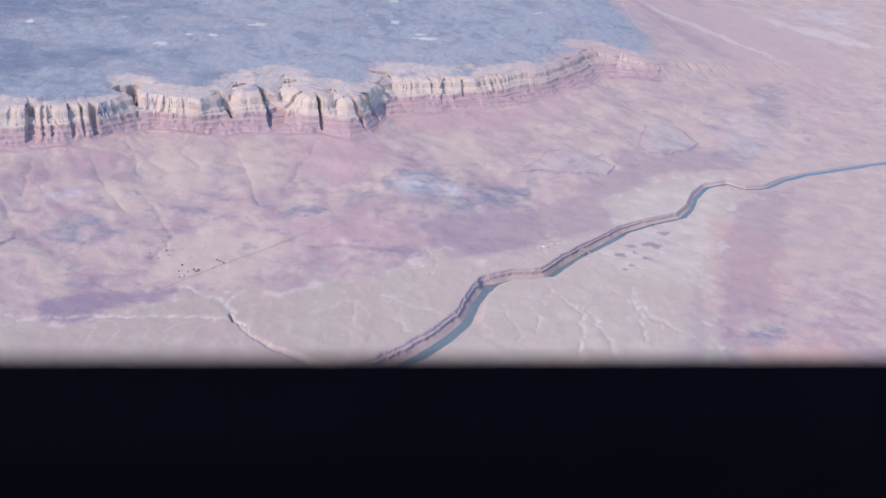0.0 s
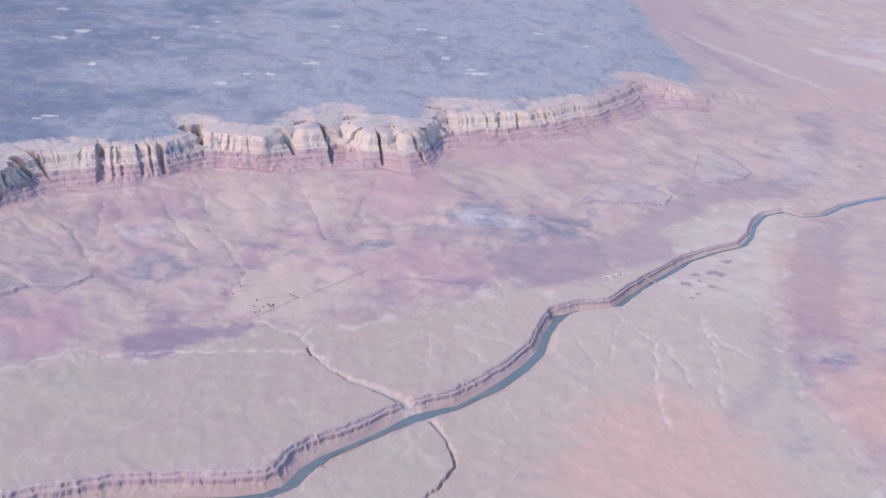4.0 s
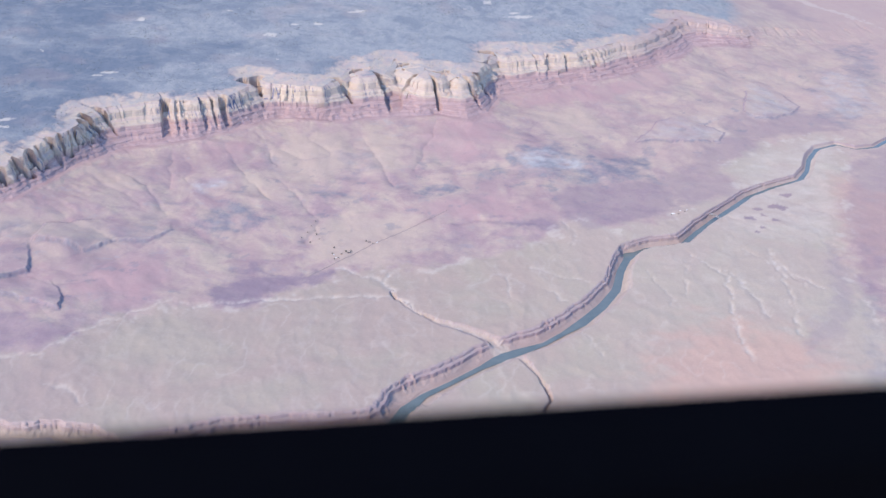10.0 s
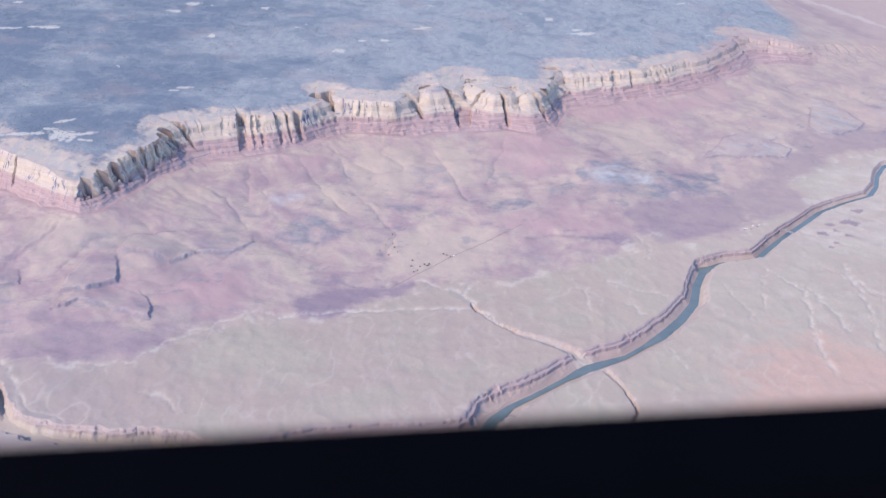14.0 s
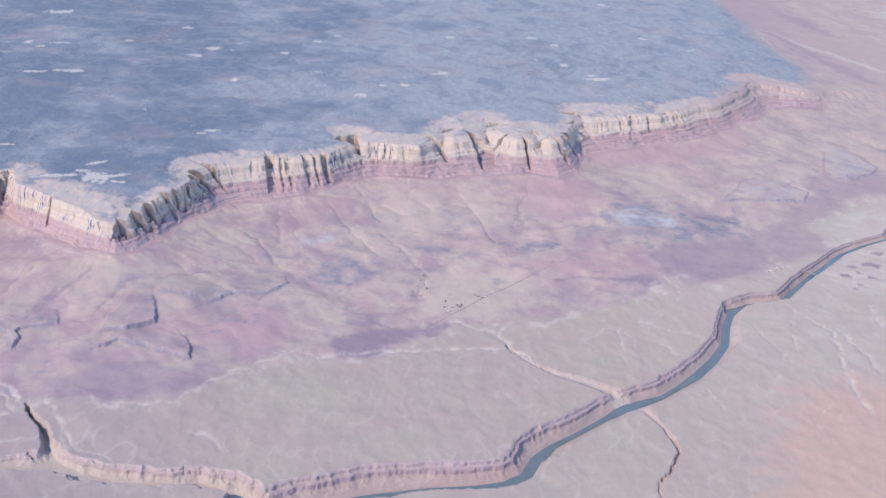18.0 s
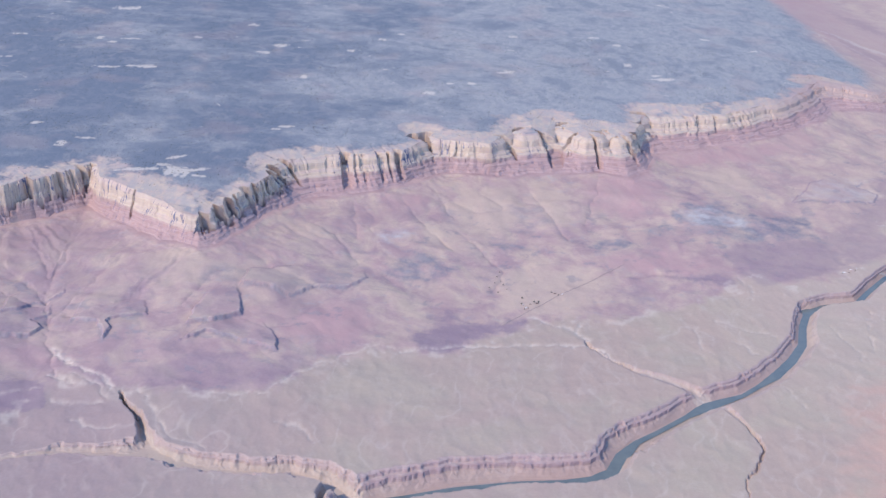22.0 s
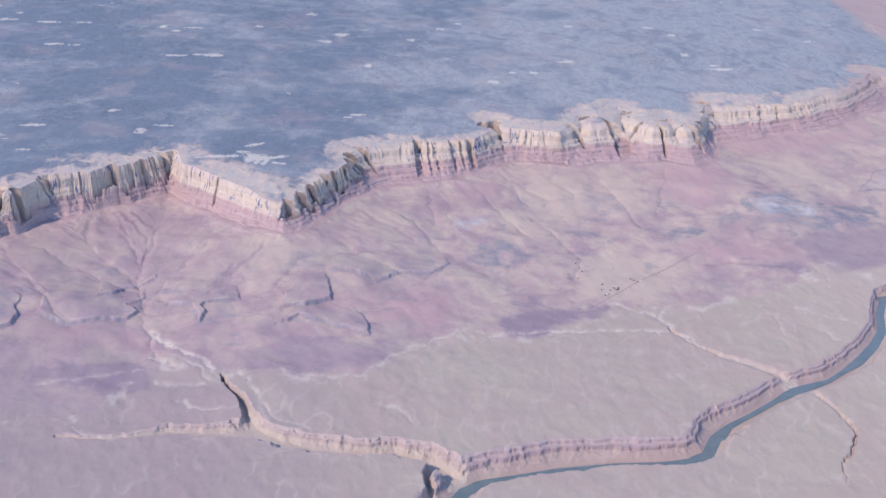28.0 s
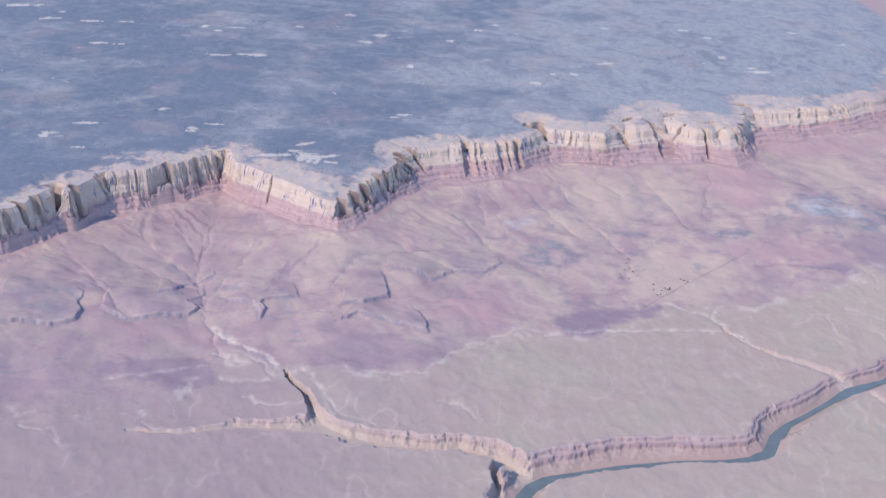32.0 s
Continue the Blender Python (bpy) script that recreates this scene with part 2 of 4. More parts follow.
def grad(x, y, seed):
    """Gradient noise from -1 to 1, one value for each pair of x and y."""
    if x.size > 50000:
        whole = np.broadcast_arrays(x, y)
        a, b = whole[0].ravel(), whole[1].ravel()
        return np.concatenate([grad(a[k:k + 30000], b[k:k + 30000], seed) for k in range(0, a.size, 30000)]).reshape(whole[0].shape)
    if seed not in TABLES:
        rng = np.random.RandomState(seed)
        perm = np.tile(rng.permutation(256), 4).astype(np.intp)
        ang = rng.rand(256) * 2 * np.pi
        TABLES[seed] = perm, np.cos(ang).astype(np.float32)[perm], np.sin(ang).astype(np.float32)[perm]
    perm, gx_, gy_ = TABLES[seed]
    x, y = x.astype(np.float32), y.astype(np.float32)
    fx, fy = np.floor(x), np.floor(y)
    xi, yi = fx.astype(np.intp) & 255, fy.astype(np.intp) & 255
    xf, yf = x - fx, y - fy
    u, v = xf * xf * xf * (xf * (xf * 6 - 15) + 10), yf * yf * yf * (yf * (yf * 6 - 15) + 10)
    h0, h1 = perm.take(xi) + yi, perm.take(xi + 1) + yi
    xg, yg = xf - 1, yf - 1
    a = gx_.take(h0) * xf + gy_.take(h0) * yf
    a += u * (gx_.take(h1) * xg + gy_.take(h1) * yf - a)
    h0 += 1
    h1 += 1
    b = gx_.take(h0) * xf + gy_.take(h0) * yg
    b += u * (gx_.take(h1) * xg + gy_.take(h1) * yg - b)
    return (a + v * (b - a)) * 1.5


def fbm(x, y, size, octaves=4, seed=1, gain=0.5):
    out, amp, total = 0.0, 1.0, 0.0
    for o in range(octaves):
        out = out + amp * grad(x / size, y / size, seed + o)
        total += amp
        amp, size = amp * gain, size / 2.03
    return out / total


def ridged(x, y, size, octaves=3, seed=1):
    out, amp, total = 0.0, 1.0, 0.0
    for o in range(octaves):
        out = out + amp * (1 - 2 * np.abs(grad(x / size, y / size, seed + o)))
        total += amp
        amp, size = amp * 0.5, size / 2.1
    return out / total


def smooth(v, lo, hi):
    t = np.clip((v - lo) / (hi - lo), 0, 1)
    return t * t * (3 - 2 * t)


def near_line(x, y, pts, reach):
    """Distance to a polyline, how far along it (in points), and which side (+1: to the left of its way). Only worked out within reach."""
    p = np.array([q[:2] for q in pts], float)
    d, along, side = np.full(x.shape, 1e4), np.zeros(x.shape), np.ones(x.shape)
    ok = (x > p[:, 0].min() - reach) & (x < p[:, 0].max() + reach) & (y > p[:, 1].min() - reach) & (y < p[:, 1].max() + reach)
    xs, ys = x[ok], y[ok]
    dd, aa, ss = np.full(xs.shape, 1e4), np.zeros(xs.shape), np.ones(xs.shape)
    for i in range(len(p) - 1):
        e = p[i + 1] - p[i]
        t = np.clip(((xs - p[i, 0]) * e[0] + (ys - p[i, 1]) * e[1]) / (e @ e), 0, 1)
        rx, ry = xs - p[i, 0] - t * e[0], ys - p[i, 1] - t * e[1]
        r = np.hypot(rx, ry)
        new_best = r < dd - 1e-6
        dd = np.where(new_best, r, dd)
        aa = np.where(new_best, i + t, aa)
        ss = np.where(new_best, np.sign(e[0] * ry - e[1] * rx + 1e-9), ss)
    d[ok], along[ok], side[ok] = dd, aa, ss
    return d, along, side


def inside(x, y, poly):
    out = np.zeros(x.shape, bool)
    for (x0, y0), (x1, y1) in zip(poly, poly[1:] + poly[:1]):
        if y0 != y1:
            out ^= ((y0 > y) != (y1 > y)) & (x < (x1 - x0) * (y - y0) / (y1 - y0) + x0)
    return out


# the top edge of the long escarpment, west to east, then north round its eastern end
RIM_WEST = [(-2900, 900), (-2200, 1270), (-1750, 1465), (-1560, 1570), (-1454, 1602), (-1421, 1671), (-1405, 1722), (-1372, 1703), (-1340, 1801),
            (-1262, 1826), (-1199, 1878), (-1137, 1960), (-1109, 1897), (-1042, 1854), (-979, 1820), (-931, 1787), (-896, 1776),
            (-866, 1830), (-838, 1893), (-799, 1946), (-799, 2012), (-776, 2050), (-709, 2086), (-612, 2110), (-545, 2140),
            (-513, 2182), (-497, 2250), (-471, 2222)]
RIM_EAST = [(-424, 2212), (-364, 2215), (-330, 2260), (-306, 2345), (-285, 2275), (-235, 2300), (-205, 2410), (-190, 2340), (-140, 2290),
            (-110, 2300), (-98, 2360), (-70, 2310), (-30, 2340), (0, 2425), (20, 2520), (45, 2475), (145, 2502), (219, 2523),
            (267, 2562), (335, 2622), (381, 2642), (475, 2755), (547, 2869), (618, 2874), (680, 2850), (760, 2900), (1000, 3000), (3200, 4000)]
RIM = RIM_WEST + RIM_EAST
# the foot of the cliff, west to east
TOE = [(-2900, 800), (-2200, 1170), (-1750, 1370), (-1540, 1500), (-1452, 1590), (-1404, 1640), (-1374, 1697), (-1336, 1749), (-1290, 1782), (-1251, 1830), (-1202, 1852),
       (-1141, 1900), (-1096, 1866), (-1034, 1820), (-974, 1775), (-895, 1742), (-862, 1770), (-831, 1825), (-798, 1902), (-729, 1995), (-661, 2022), (-579, 2066),
       (-504, 2140), (-451, 2182), (-369, 2186), (-311, 2190), (-252, 2217), (-169, 2236), (-115, 2246), (-49, 2222), (-2, 2270), (21, 2378), (127, 2422), (224, 2474),
       (310, 2512), (372, 2564), (504, 2670), (560, 2763), (700, 2800), (1000, 2930), (3200, 3900)]
# dark hollows and clefts where the rim is bitten back: x, y, reach, depth
HOLLOWS = [(-496, 2232, 26, 85), (-494, 2286, 7, 16), (-662, 2092, 15, 34), (-640, 2100, 6, 14), (-624, 2110, 6, 14), (-595, 2118, 7, 18), (-575, 2128, 6, 16), (-555, 2138, 9, 22), (-789, 2050, 9, 26),
           (-840, 1900, 10, 20), (-318, 2262, 9, 30), (-300, 2320, 10, 40), (-240, 2300, 12, 46), (-206, 2372, 11, 40), (-168, 2310, 5, 16), (-122, 2296, 7, 36), (-100, 2340, 9, 40),
           (-60, 2330, 7, 22), (-24, 2350, 7, 24), (14, 2500, 17, 56), (-1400, 1712, 14, 40), (-1160, 1940, 10, 24), (-1030, 1848, 3, 9)]
# broken crags with many clefts: x, y, reach
CRAGS = [(-285, 2205, 30), (-50, 2245, 38), (-840, 1845, 60), (-1180, 1890, 50), (-830, 2040, 30)]
# how broken the cliff is along the rim, by its points
BROKEN = ([0, 11, 11.3, 15.6, 15.9, 20, 21, 22, 22.8, 25, 26.5, 28, 31, 34, 44, 60], [0.95, 0.95, 0.12, 0.12, 1.2, 1.2, 0.8, 0.35, 0.65, 0.9, 0.6, 0.4, 0.45, 0.6, 0.9, 0.9])
# the river, east to west: x, y, height of the water, half width of the gorge
RIVER = [(1500, 2560, 0, 10), (1150, 2420, -1, 10), (973, 2334, -1, 10), (911, 2296, -3, 10), (856, 2246, -4, 10), (807, 2232, -5, 11),
         (772, 2259, -6, 12), (720, 2232, -7, 13), (686, 2178, -8, 14), (664, 2121, -9, 14), (633, 2074, -10, 15), (565, 2036, -11, 16),
         (503, 1992, -12, 17), (457, 1941, -12, 17), (408, 1889, -13, 18), (359, 1833, -14, 19), (325, 1788, -14, 20), (254, 1767, -14, 20),
         (217, 1743, -14, 21)]
RIVER_LOW = [(217, 1743, -14, 21), (192, 1685, -14, 23), (172, 1617, -14, 25), (140, 1564, -14, 28), (97, 1510, -14, 30), (64, 1480, -15, 31), (30, 1449, -15, 31),
             (-37, 1412, -15, 31), (-72, 1384, -16, 31), (-122, 1342, -17, 32), (-162, 1311, -18, 34), (-187, 1278, -19, 38),
             (-207, 1236, -20, 40), (-235, 1217, -20, 42), (-278, 1210, -20, 43), (-348, 1204, -21, 43), (-434, 1187, -22, 43),
             (-496, 1165, -23, 43), (-541, 1149, -24, 43), (-562, 1132, -24, 44), (-590, 1080, -24, 44), (-600, 900, -25, 44)]
# side gorges: x, y, floor, half width
GORGES = [
    [(-582, 1158, -22, 26), (-606, 1181, -20, 24), (-663, 1201, -16, 22), (-727, 1195, -14, 22), (-775, 1196, -12, 22), (-825, 1208, -10, 24), (-864, 1225, -9, 26)],
    [(-864, 1225, -9, 20), (-880, 1253, -6, 11), (-897, 1288, -3, 9), (-909, 1309, -1, 7), (-922, 1322, 0, 6), (-936, 1342, 3, 3.5)],
    [(-864, 1225, -9, 20), (-907, 1219, -7, 18), (-955, 1216, -5, 15), (-987, 1216, -3, 12), (-1015, 1205, -1, 9), (-1060, 1189, 1, 6), (-1138, 1184, 3, 4)],
    [(-606, 1175, -20, 12), (-617, 1140, -20, 8), (-612, 1108, -20, 9), (-622, 1060, -20, 8), (-625, 1000, -18, 8)],
    [(-38, 1404, -10, 9), (-13, 1393, -4, 7), (3, 1357, -2, 4), (16, 1318, -6, 3.5), (19, 1282, -6, 3.5), (-4, 1229, -4, 3.5), (-27, 1203, -2, 2), (-30, 1150, 0, 1.5)],
    [(-37, 1422, -11, 14), (-80, 1457, -2.5, 13), (-124, 1479, -1.2, 9), (-160, 1508, -4, 3.5), (-172, 1518, -0.8, 3), (-195, 1545, -0.8, 3.5), (-203, 1556, -8, 4), (-207, 1572, -7, 4.5), (-210, 1580, 0, 2)],
]
# pale sandy washes on the flats
WASHES = [
    [(-942, 1348), (-983, 1377), (-1024, 1404), (-1067, 1439)], 
    [(-219, 1606), (-240, 1625), (-300, 1650)], [(-206, 1563), (-270, 1560), (-420, 1545), (-520, 1510)],
    [(-37, 1422), (-80, 1457), (-124, 1479), (-169, 1513), (-206, 1563), (-219, 1606), (-215, 1640)],
    [(322, 1723), (352, 1685), (369, 1653), (359, 1576), (344, 1506), (342, 1430), (345, 1389)], [(375, 1667), (395, 1609), (402, 1555), (406, 1521)],
    [(474, 1745), (466, 1625), (454, 1533), (443, 1465)], [(473, 1685), (506, 1634), (526, 1611)],
]
WASHES_MORE = [
    [(-1049, 1372), (-1030, 1366), (-1007, 1355)], [(-1029, 1379), (-986, 1365), (-966, 1348), (-945, 1325), (-910, 1316)], [(-910, 1349), (-895, 1333), (-872, 1285), (-842, 1250), (-782, 1220)],
    [(-1030, 1319), (-961, 1318)], [(-988, 1275), (-960, 1260), (-919, 1265)], [(-1120, 1206), (-1092, 1189), (-1069, 1192)], [(-1283, 1166), (-1243, 1165), (-1219, 1138)],
    [(-1200, 1289), (-1160, 1298), (-1093, 1333), (-1061, 1346)], [(-695, 1299), (-652, 1282), (-639, 1258)], [(-792, 1342), (-723, 1359), (-689, 1404), (-663, 1437), (-617, 1479), (-569, 1516), (-530, 1518)],
]
WASHES_EAST = [
    [(674, 3467), (778, 3363), (846, 3201)], [(528, 3365), (710, 3453), (720, 3133), (799, 3027)],
    [(234, 1664), (244, 1608), (261, 1571), (260, 1543)], [(312, 1707), (286, 1582)], [(91, 1453), (105, 1423), (118, 1394)], [(29, 1666), (85, 1639), (121, 1622)], [(43, 1601), (75, 1555)],
    [(107, 1750), (127, 1793), (106, 1840)], [(-12, 1644), (-15, 1570), (0, 1543)], [(422, 1744), (462, 1702), (497, 1615)], [(420, 1890), (470, 1850), (540, 1800), (600, 1770)], [(560, 1960), (620, 1920), (660, 1860)],
]
# gullies that gather the drainage of the slopes
RILLS = [
    [(-1214, 1649), (-1147, 1611), (-1119, 1574)], [(-1340, 1675), (-1271, 1639), (-1190, 1592), (-1125, 1560)], [(-1128, 1836), (-1127, 1730), (-1128, 1638), (-1119, 1574)],
    [(-1020, 1737), (-1054, 1638), (-1084, 1546), (-1096, 1511)], [(-928, 1659), (-1002, 1563), (-1072, 1529)], [(-1125, 1592), (-1102, 1531), (-1093, 1499), (-1074, 1449), (-1053, 1389), (-1045, 1372)],
    [(-811, 1702), (-859, 1671), (-887, 1567)], [(-1373, 1593), (-1295, 1557), (-1221, 1463), (-1199, 1444)], [(-1209, 1797), (-1173, 1727), (-1136, 1652)],
]
RILLS_EAST = [
    [(-641, 2030), (-630, 1959), (-621, 1874)], [(-436, 1952), (-381, 1876), (-344, 1803), (-347, 1771), (-363, 1731)], [(-475, 2102), (-435, 1987)], [(-548, 2064), (-500, 1950), (-437, 1863)],
    [(-285, 2161), (-234, 2025), (-210, 1940)], [(-115, 2235), (-133, 2139), (-168, 2013)], [(-723, 1916), (-667, 1867), (-606, 1782)], [(-166, 1807), (-41, 1835), (73, 1824)],
]
# low flat-topped benches below the talus, each an outline and the height of its front
BENCHES_WEST = [
    ([(-1254, 1466), (-1237, 1455), (-1203, 1447), (-1177, 1451), (-1152, 1463), (-1117, 1470), (-1103, 1482), (-1097, 1496), (-1109, 1508), (-1120, 1513), (-1098, 1541), (-1112, 1574), (-1187, 1540), (-1255, 1520)], 8),
    ([(-1420, 1385), (-1368, 1399), (-1316, 1404), (-1282, 1423), (-1279, 1451), (-1293, 1477), (-1288, 1501), (-1325, 1530), (-1420, 1520)], 9),
    ([(-1062, 1519), (-1043, 1519), (-1018, 1511), (-1001, 1486), (-993, 1460), (-986, 1487), (-1000, 1505), (-996, 1516), (-980, 1528), (-941, 1538), (-955, 1590), (-1051, 1590)], 7),
    ([(-1177, 1523), (-1148, 1542), (-1140, 1569), (-1113, 1582), (-1093, 1601), (-1106, 1640), (-1155, 1620), (-1182, 1580)], 5),
]
BENCHES_MID = [
    ([(-876, 1470), (-837, 1500), (-794, 1494), (-747, 1476), (-718, 1464), (-722, 1497), (-733, 1520), (-759, 1550), (-825, 1540)], 6),
    ([(-872, 1517), (-833, 1527), (-808, 1543), (-788, 1559), (-798, 1609), (-814, 1644), (-851, 1610)], 9),
    ([(-805, 1640), (-755, 1637), (-720, 1627), (-695, 1653), (-681, 1670), (-625, 1680), (-591, 1724), (-603, 1763), (-656, 1749), (-717, 1730), (-797, 1699)], 6),
    ([(314, 2205), (351, 2225), (392, 2215), (504, 2238), (525, 2280), (487, 2310), (536, 2360), (464, 2350), (377, 2300)], 3),
    ([(600, 2400), (618, 2370), (660, 2376), (717, 2412), (753, 2465), (720, 2546), (654, 2573)], 3),
]
Z_TOP = ([-2900, -1600, -1300, -1130, -980, -760, -500, -200, 22, 340, 560, 700, 850, 1000, 1300], [135, 140, 140, 137, 130, 124, 120, 115, 105, 100, 93, 74, 48, 28, 10])
Z_FOOT = ([-2900, -1300, -1137, -890, -700, -450, -300, 0, 300, 500, 650, 800, 1000, 1300], [70, 70, 70, 72, 66, 62, 54, 48, 50, 52, 46, 30, 14, 4])
RUN = np.concatenate([[0], np.cumsum([math.dist(a, b) for a, b in zip(RIM, RIM[1:])])])
CLEFTS = [(float(np.interp(near_line(np.array([x * 1.0]), np.array([y * 1.0]), RIM, 900)[1][0], np.arange(len(RIM)), RUN)), size, deep) for x, y, size, deep in HOLLOWS]


def here_wide(half):
    """Flutes show on the walls of the wide gorges only."""
    return smooth(half, 8, 20)


def teeth(v, seed):
    """Along the cliff: uneven blocks, each standing out more and more to the east and then broken off; 1 at the break, 0 on the block."""
    cell = np.floor(v)
    if ("teeth", seed) not in TABLES:
        rng = np.random.RandomState(seed)
        TABLES["teeth", seed] = rng.rand(4096), 0.3 + 0.6 * rng.rand(4096)
    deep, wide_ = (q[cell.astype(int) & 4095] for q in TABLES["teeth", seed])
    return np.clip(1 - (v - cell) / wide_, 0, 1) * deep ** 0.9


def land_height(x, y):
    """Heights, and the masks that tell the kinds of ground apart."""
    wx, wy = x + 5 * fbm(x, y, 50, 3, 11), y + 5 * fbm(x, y, 50, 3, 15)
    d, along, _ = near_line(wx, wy, RIM, 900)
    up = inside(wx, wy, RIM + [(-3500, 5600), (-3500, 900)])
    s = np.where(up, d, -d)
    whole = s
    arc = np.interp(along, np.arange(len(RIM)), RUN)
    td, _, _ = near_line(wx, wy, TOE, 900)
    toe = np.where(inside(wx, wy, TOE + [(-3500, 5600), (-3500, 800)]), td, -td)
    near_toe = td < 60
    ragged_foot = np.zeros(x.shape)
    ragged_foot[near_toe] = 11 * fbm(x[near_toe], y[near_toe], 48, 3, 17) + 4 * ridged(x[near_toe], y[near_toe], 22, 2, 19)
    toe = toe + ragged_foot * smooth(-td, -60, -20)
    width = np.maximum(np.where(up, 20, -s + toe), 16)
    c0 = np.where(up, 1, np.clip(1 + s / width, 0, 1))
    # blocks and clefts of the cliff, deepest at the rim
    close = (s < 70) & (s > -width - 5) & (d < 300)
    cx, cy, ca, cs = x[close], y[close], arc[close], s[close]
    bent = ca + 9 * fbm(cx, cy, 46, 3, 26, 0.6) + 2.5 * fbm(cx, cy, 12, 2, 27)
    broken = np.interp(along[close], *BROKEN)
    for kx, ky, kr in CRAGS:
        broken = np.maximum(broken, 1.25 * np.exp(-((cx - kx) ** 2 + (cy - ky) ** 2) / kr ** 2))
    groups = smooth(grad(ca / 85, cs / 300, 23), -0.35, 0.25)
    turn_ = np.where((along[close] < 11.1) | ((along[close] > 15.9) & (along[close] < 20.6)), -1.0, 1.0)
    tier = (c0[close] + 0.08 * grad(ca / 30, 0 * ca, 36) < 0.56) * 211.37
    bite = 24 * teeth(turn_ * bent / 37 + tier + 0.5 * grad(ca / 90, 0 * ca, 24), 5) * broken * (0.1 + 0.9 * groups)
    bite += 8 * teeth(turn_ * bent / 14 + tier + 0.4 * grad(ca / 40, 0 * ca, 29), 9) * broken * (0.3 + 0.7 * smooth(grad(ca / 60, cs / 200, 30), -0.3, 0.2))
    bite += 1.2 * teeth(turn_ * bent / 6.5, 13) * (0.2 + broken)
    bite = bite * np.where(turn_ < 0, 1.1, 0.7)
    bite = bite * smooth(c0[close], 0.22, 0.72)
    for at, size_, deep in CLEFTS:
        size_, deep = 0.75 * size_, 0.6 * deep
        f = (ca - at + 0.22 * size_ * (grad(ca / 9, cs / 14, 34) + 1.2 * grad(ca / 40, cs / 30, 35))) / size_
        bite = np.maximum(bite, deep * np.clip((f + 1) * 5, 0, 1) * np.clip(1.25 - f, 0, 1) * (np.abs(f) < 1.3))
    cut_back = np.zeros(x.shape)
    cut_back[close] = (bite - 5 * fbm(cx, cy, 70, 3, 21) - 1.2 * fbm(cx, cy, 10, 2, 25)) * smooth(c0[close], 0.06, 0.5) * (1 - smooth(cs, 25, 60))
    s = s - cut_back
    tip = np.exp(-((x + 896) ** 2 + (y - 1770) ** 2) / (2 * 75.0 ** 2))
    z_top = np.interp(x, *Z_TOP) - 15 * tip
    base = np.minimum(np.interp(x, *Z_FOOT) + 3 * fbm(x, y, 70, 3, 28), z_top)
    gentle = smooth(x, 640, 860)
    # the plains, rising to the west
    flats = y < 1900
    ripple = np.zeros(x.shape)
    if flats.any():
        ripple[flats] = ridged(x[flats] + 16 * fbm(x[flats], y[flats], 45, 2, 161), 0.7 * y[flats], 38, 3, 163)
    low = 0.7 * ripple + 12 * smooth(-x, 550, 1300) * smooth(y, 1150, 1500) + 2.0 * fbm(x, y, 240, 4, 31) + 1.3 * ridged(x + 25 * fbm(x, y, 80, 2, 38), y, 75, 2, 37) + 0.35 * fbm(x, y, 14, 2, 39)
    reach = np.interp(x, [-1300, -800, -500, 0, 700], [600, 590, 530, 480, 420])
    u = np.clip(-toe, 0, None)
    g = np.clip(1 - u / reach, 0, 1) ** 1.35
    # ribs and gullies that run down the slope, gathering in the west
    rill = ridged(arc + 22 * fbm(x, y, 70, 3, 43), 0.10 * u, 50, 3, 41)
    gully = -rill * 2.6 * (0.35 + 1.0 * smooth(-x, 450, 900)) * smooth(u, 4, 50) * (1 - smooth(u, 0.2 * reach, 0.6 * reach))
    rough = fbm(x, y, 130, 3, 45, 0.42) * 8 * smooth(u, 10, 120) * (1 - smooth(u, 0.7 * reach, reach))
    # rounded badland mounds with drains between them
    hx, hy = x + 34 * fbm(x, y, 90, 3, 111), y + 34 * fbm(x, y, 90, 3, 115)
    mound = np.abs(grad(hx / 95, hy / 70, 113))
    belt = smooth(u, 25, 100) * (1 - smooth(u, 0.45 * reach, 0.8 * reach)) * (0.3 + 0.7 * smooth(fbm(x, y, 200, 2, 121), -0.3, 0.3))
    rough += 4.5 * mound * belt
    drain = 0.7 * np.exp(-(mound / 0.05) ** 2) * belt
    drain = np.maximum(drain, smooth(rill, 0.45, 0.85) * (0.25 + 0.75 * smooth(-x, 450, 900)) * smooth(u, 8, 60) * (1 - smooth(u, 0.15 * reach, 0.6 * reach)))
    slope = low + (base - low) * g + gully + rough
    # the cliff, in ledges: red beds below, a wall of cream rock above
    c = np.clip(1 + s / width, 0, 1)
    ledgy = np.clip(c + 0.05 * fbm(x, y, 40, 3, 33) * (c > 0) * (c < 1), 0, 1)
    stair = np.interp(ledgy, [0, 0.16, 0.18, 0.32, 0.35, 0.47, 0.52, 0.60, 0.63, 0.74, 0.79, 0.9, 1.0], [0, 0.08, 0.12, 0.20, 0.27, 0.34, 0.48, 0.52, 0.58, 0.66, 0.86, 0.95, 1.0])
    face = stair * (1 - gentle) + c * gentle
    top = z_top + 4 * smooth(s, 0, 60) + 3.0 * fbm(x, y, 180, 4, 51) * smooth(s, 0, 60) + 0.02 * np.clip(s, 0, 500)
    z = np.where(s > 0, top, base + (z_top - base) * face)
    blend = smooth(u, 0, 22)
    z = np.where(s < -width, base * (1 - blend) + slope * blend, z)
    # gullies
    talus = (u > 0) & (u < 520) & (x < 100) & (x > -1420)
    if talus.any():
        tx, ty, carve, dark = x[talus], y[talus], 0.0, 0.0
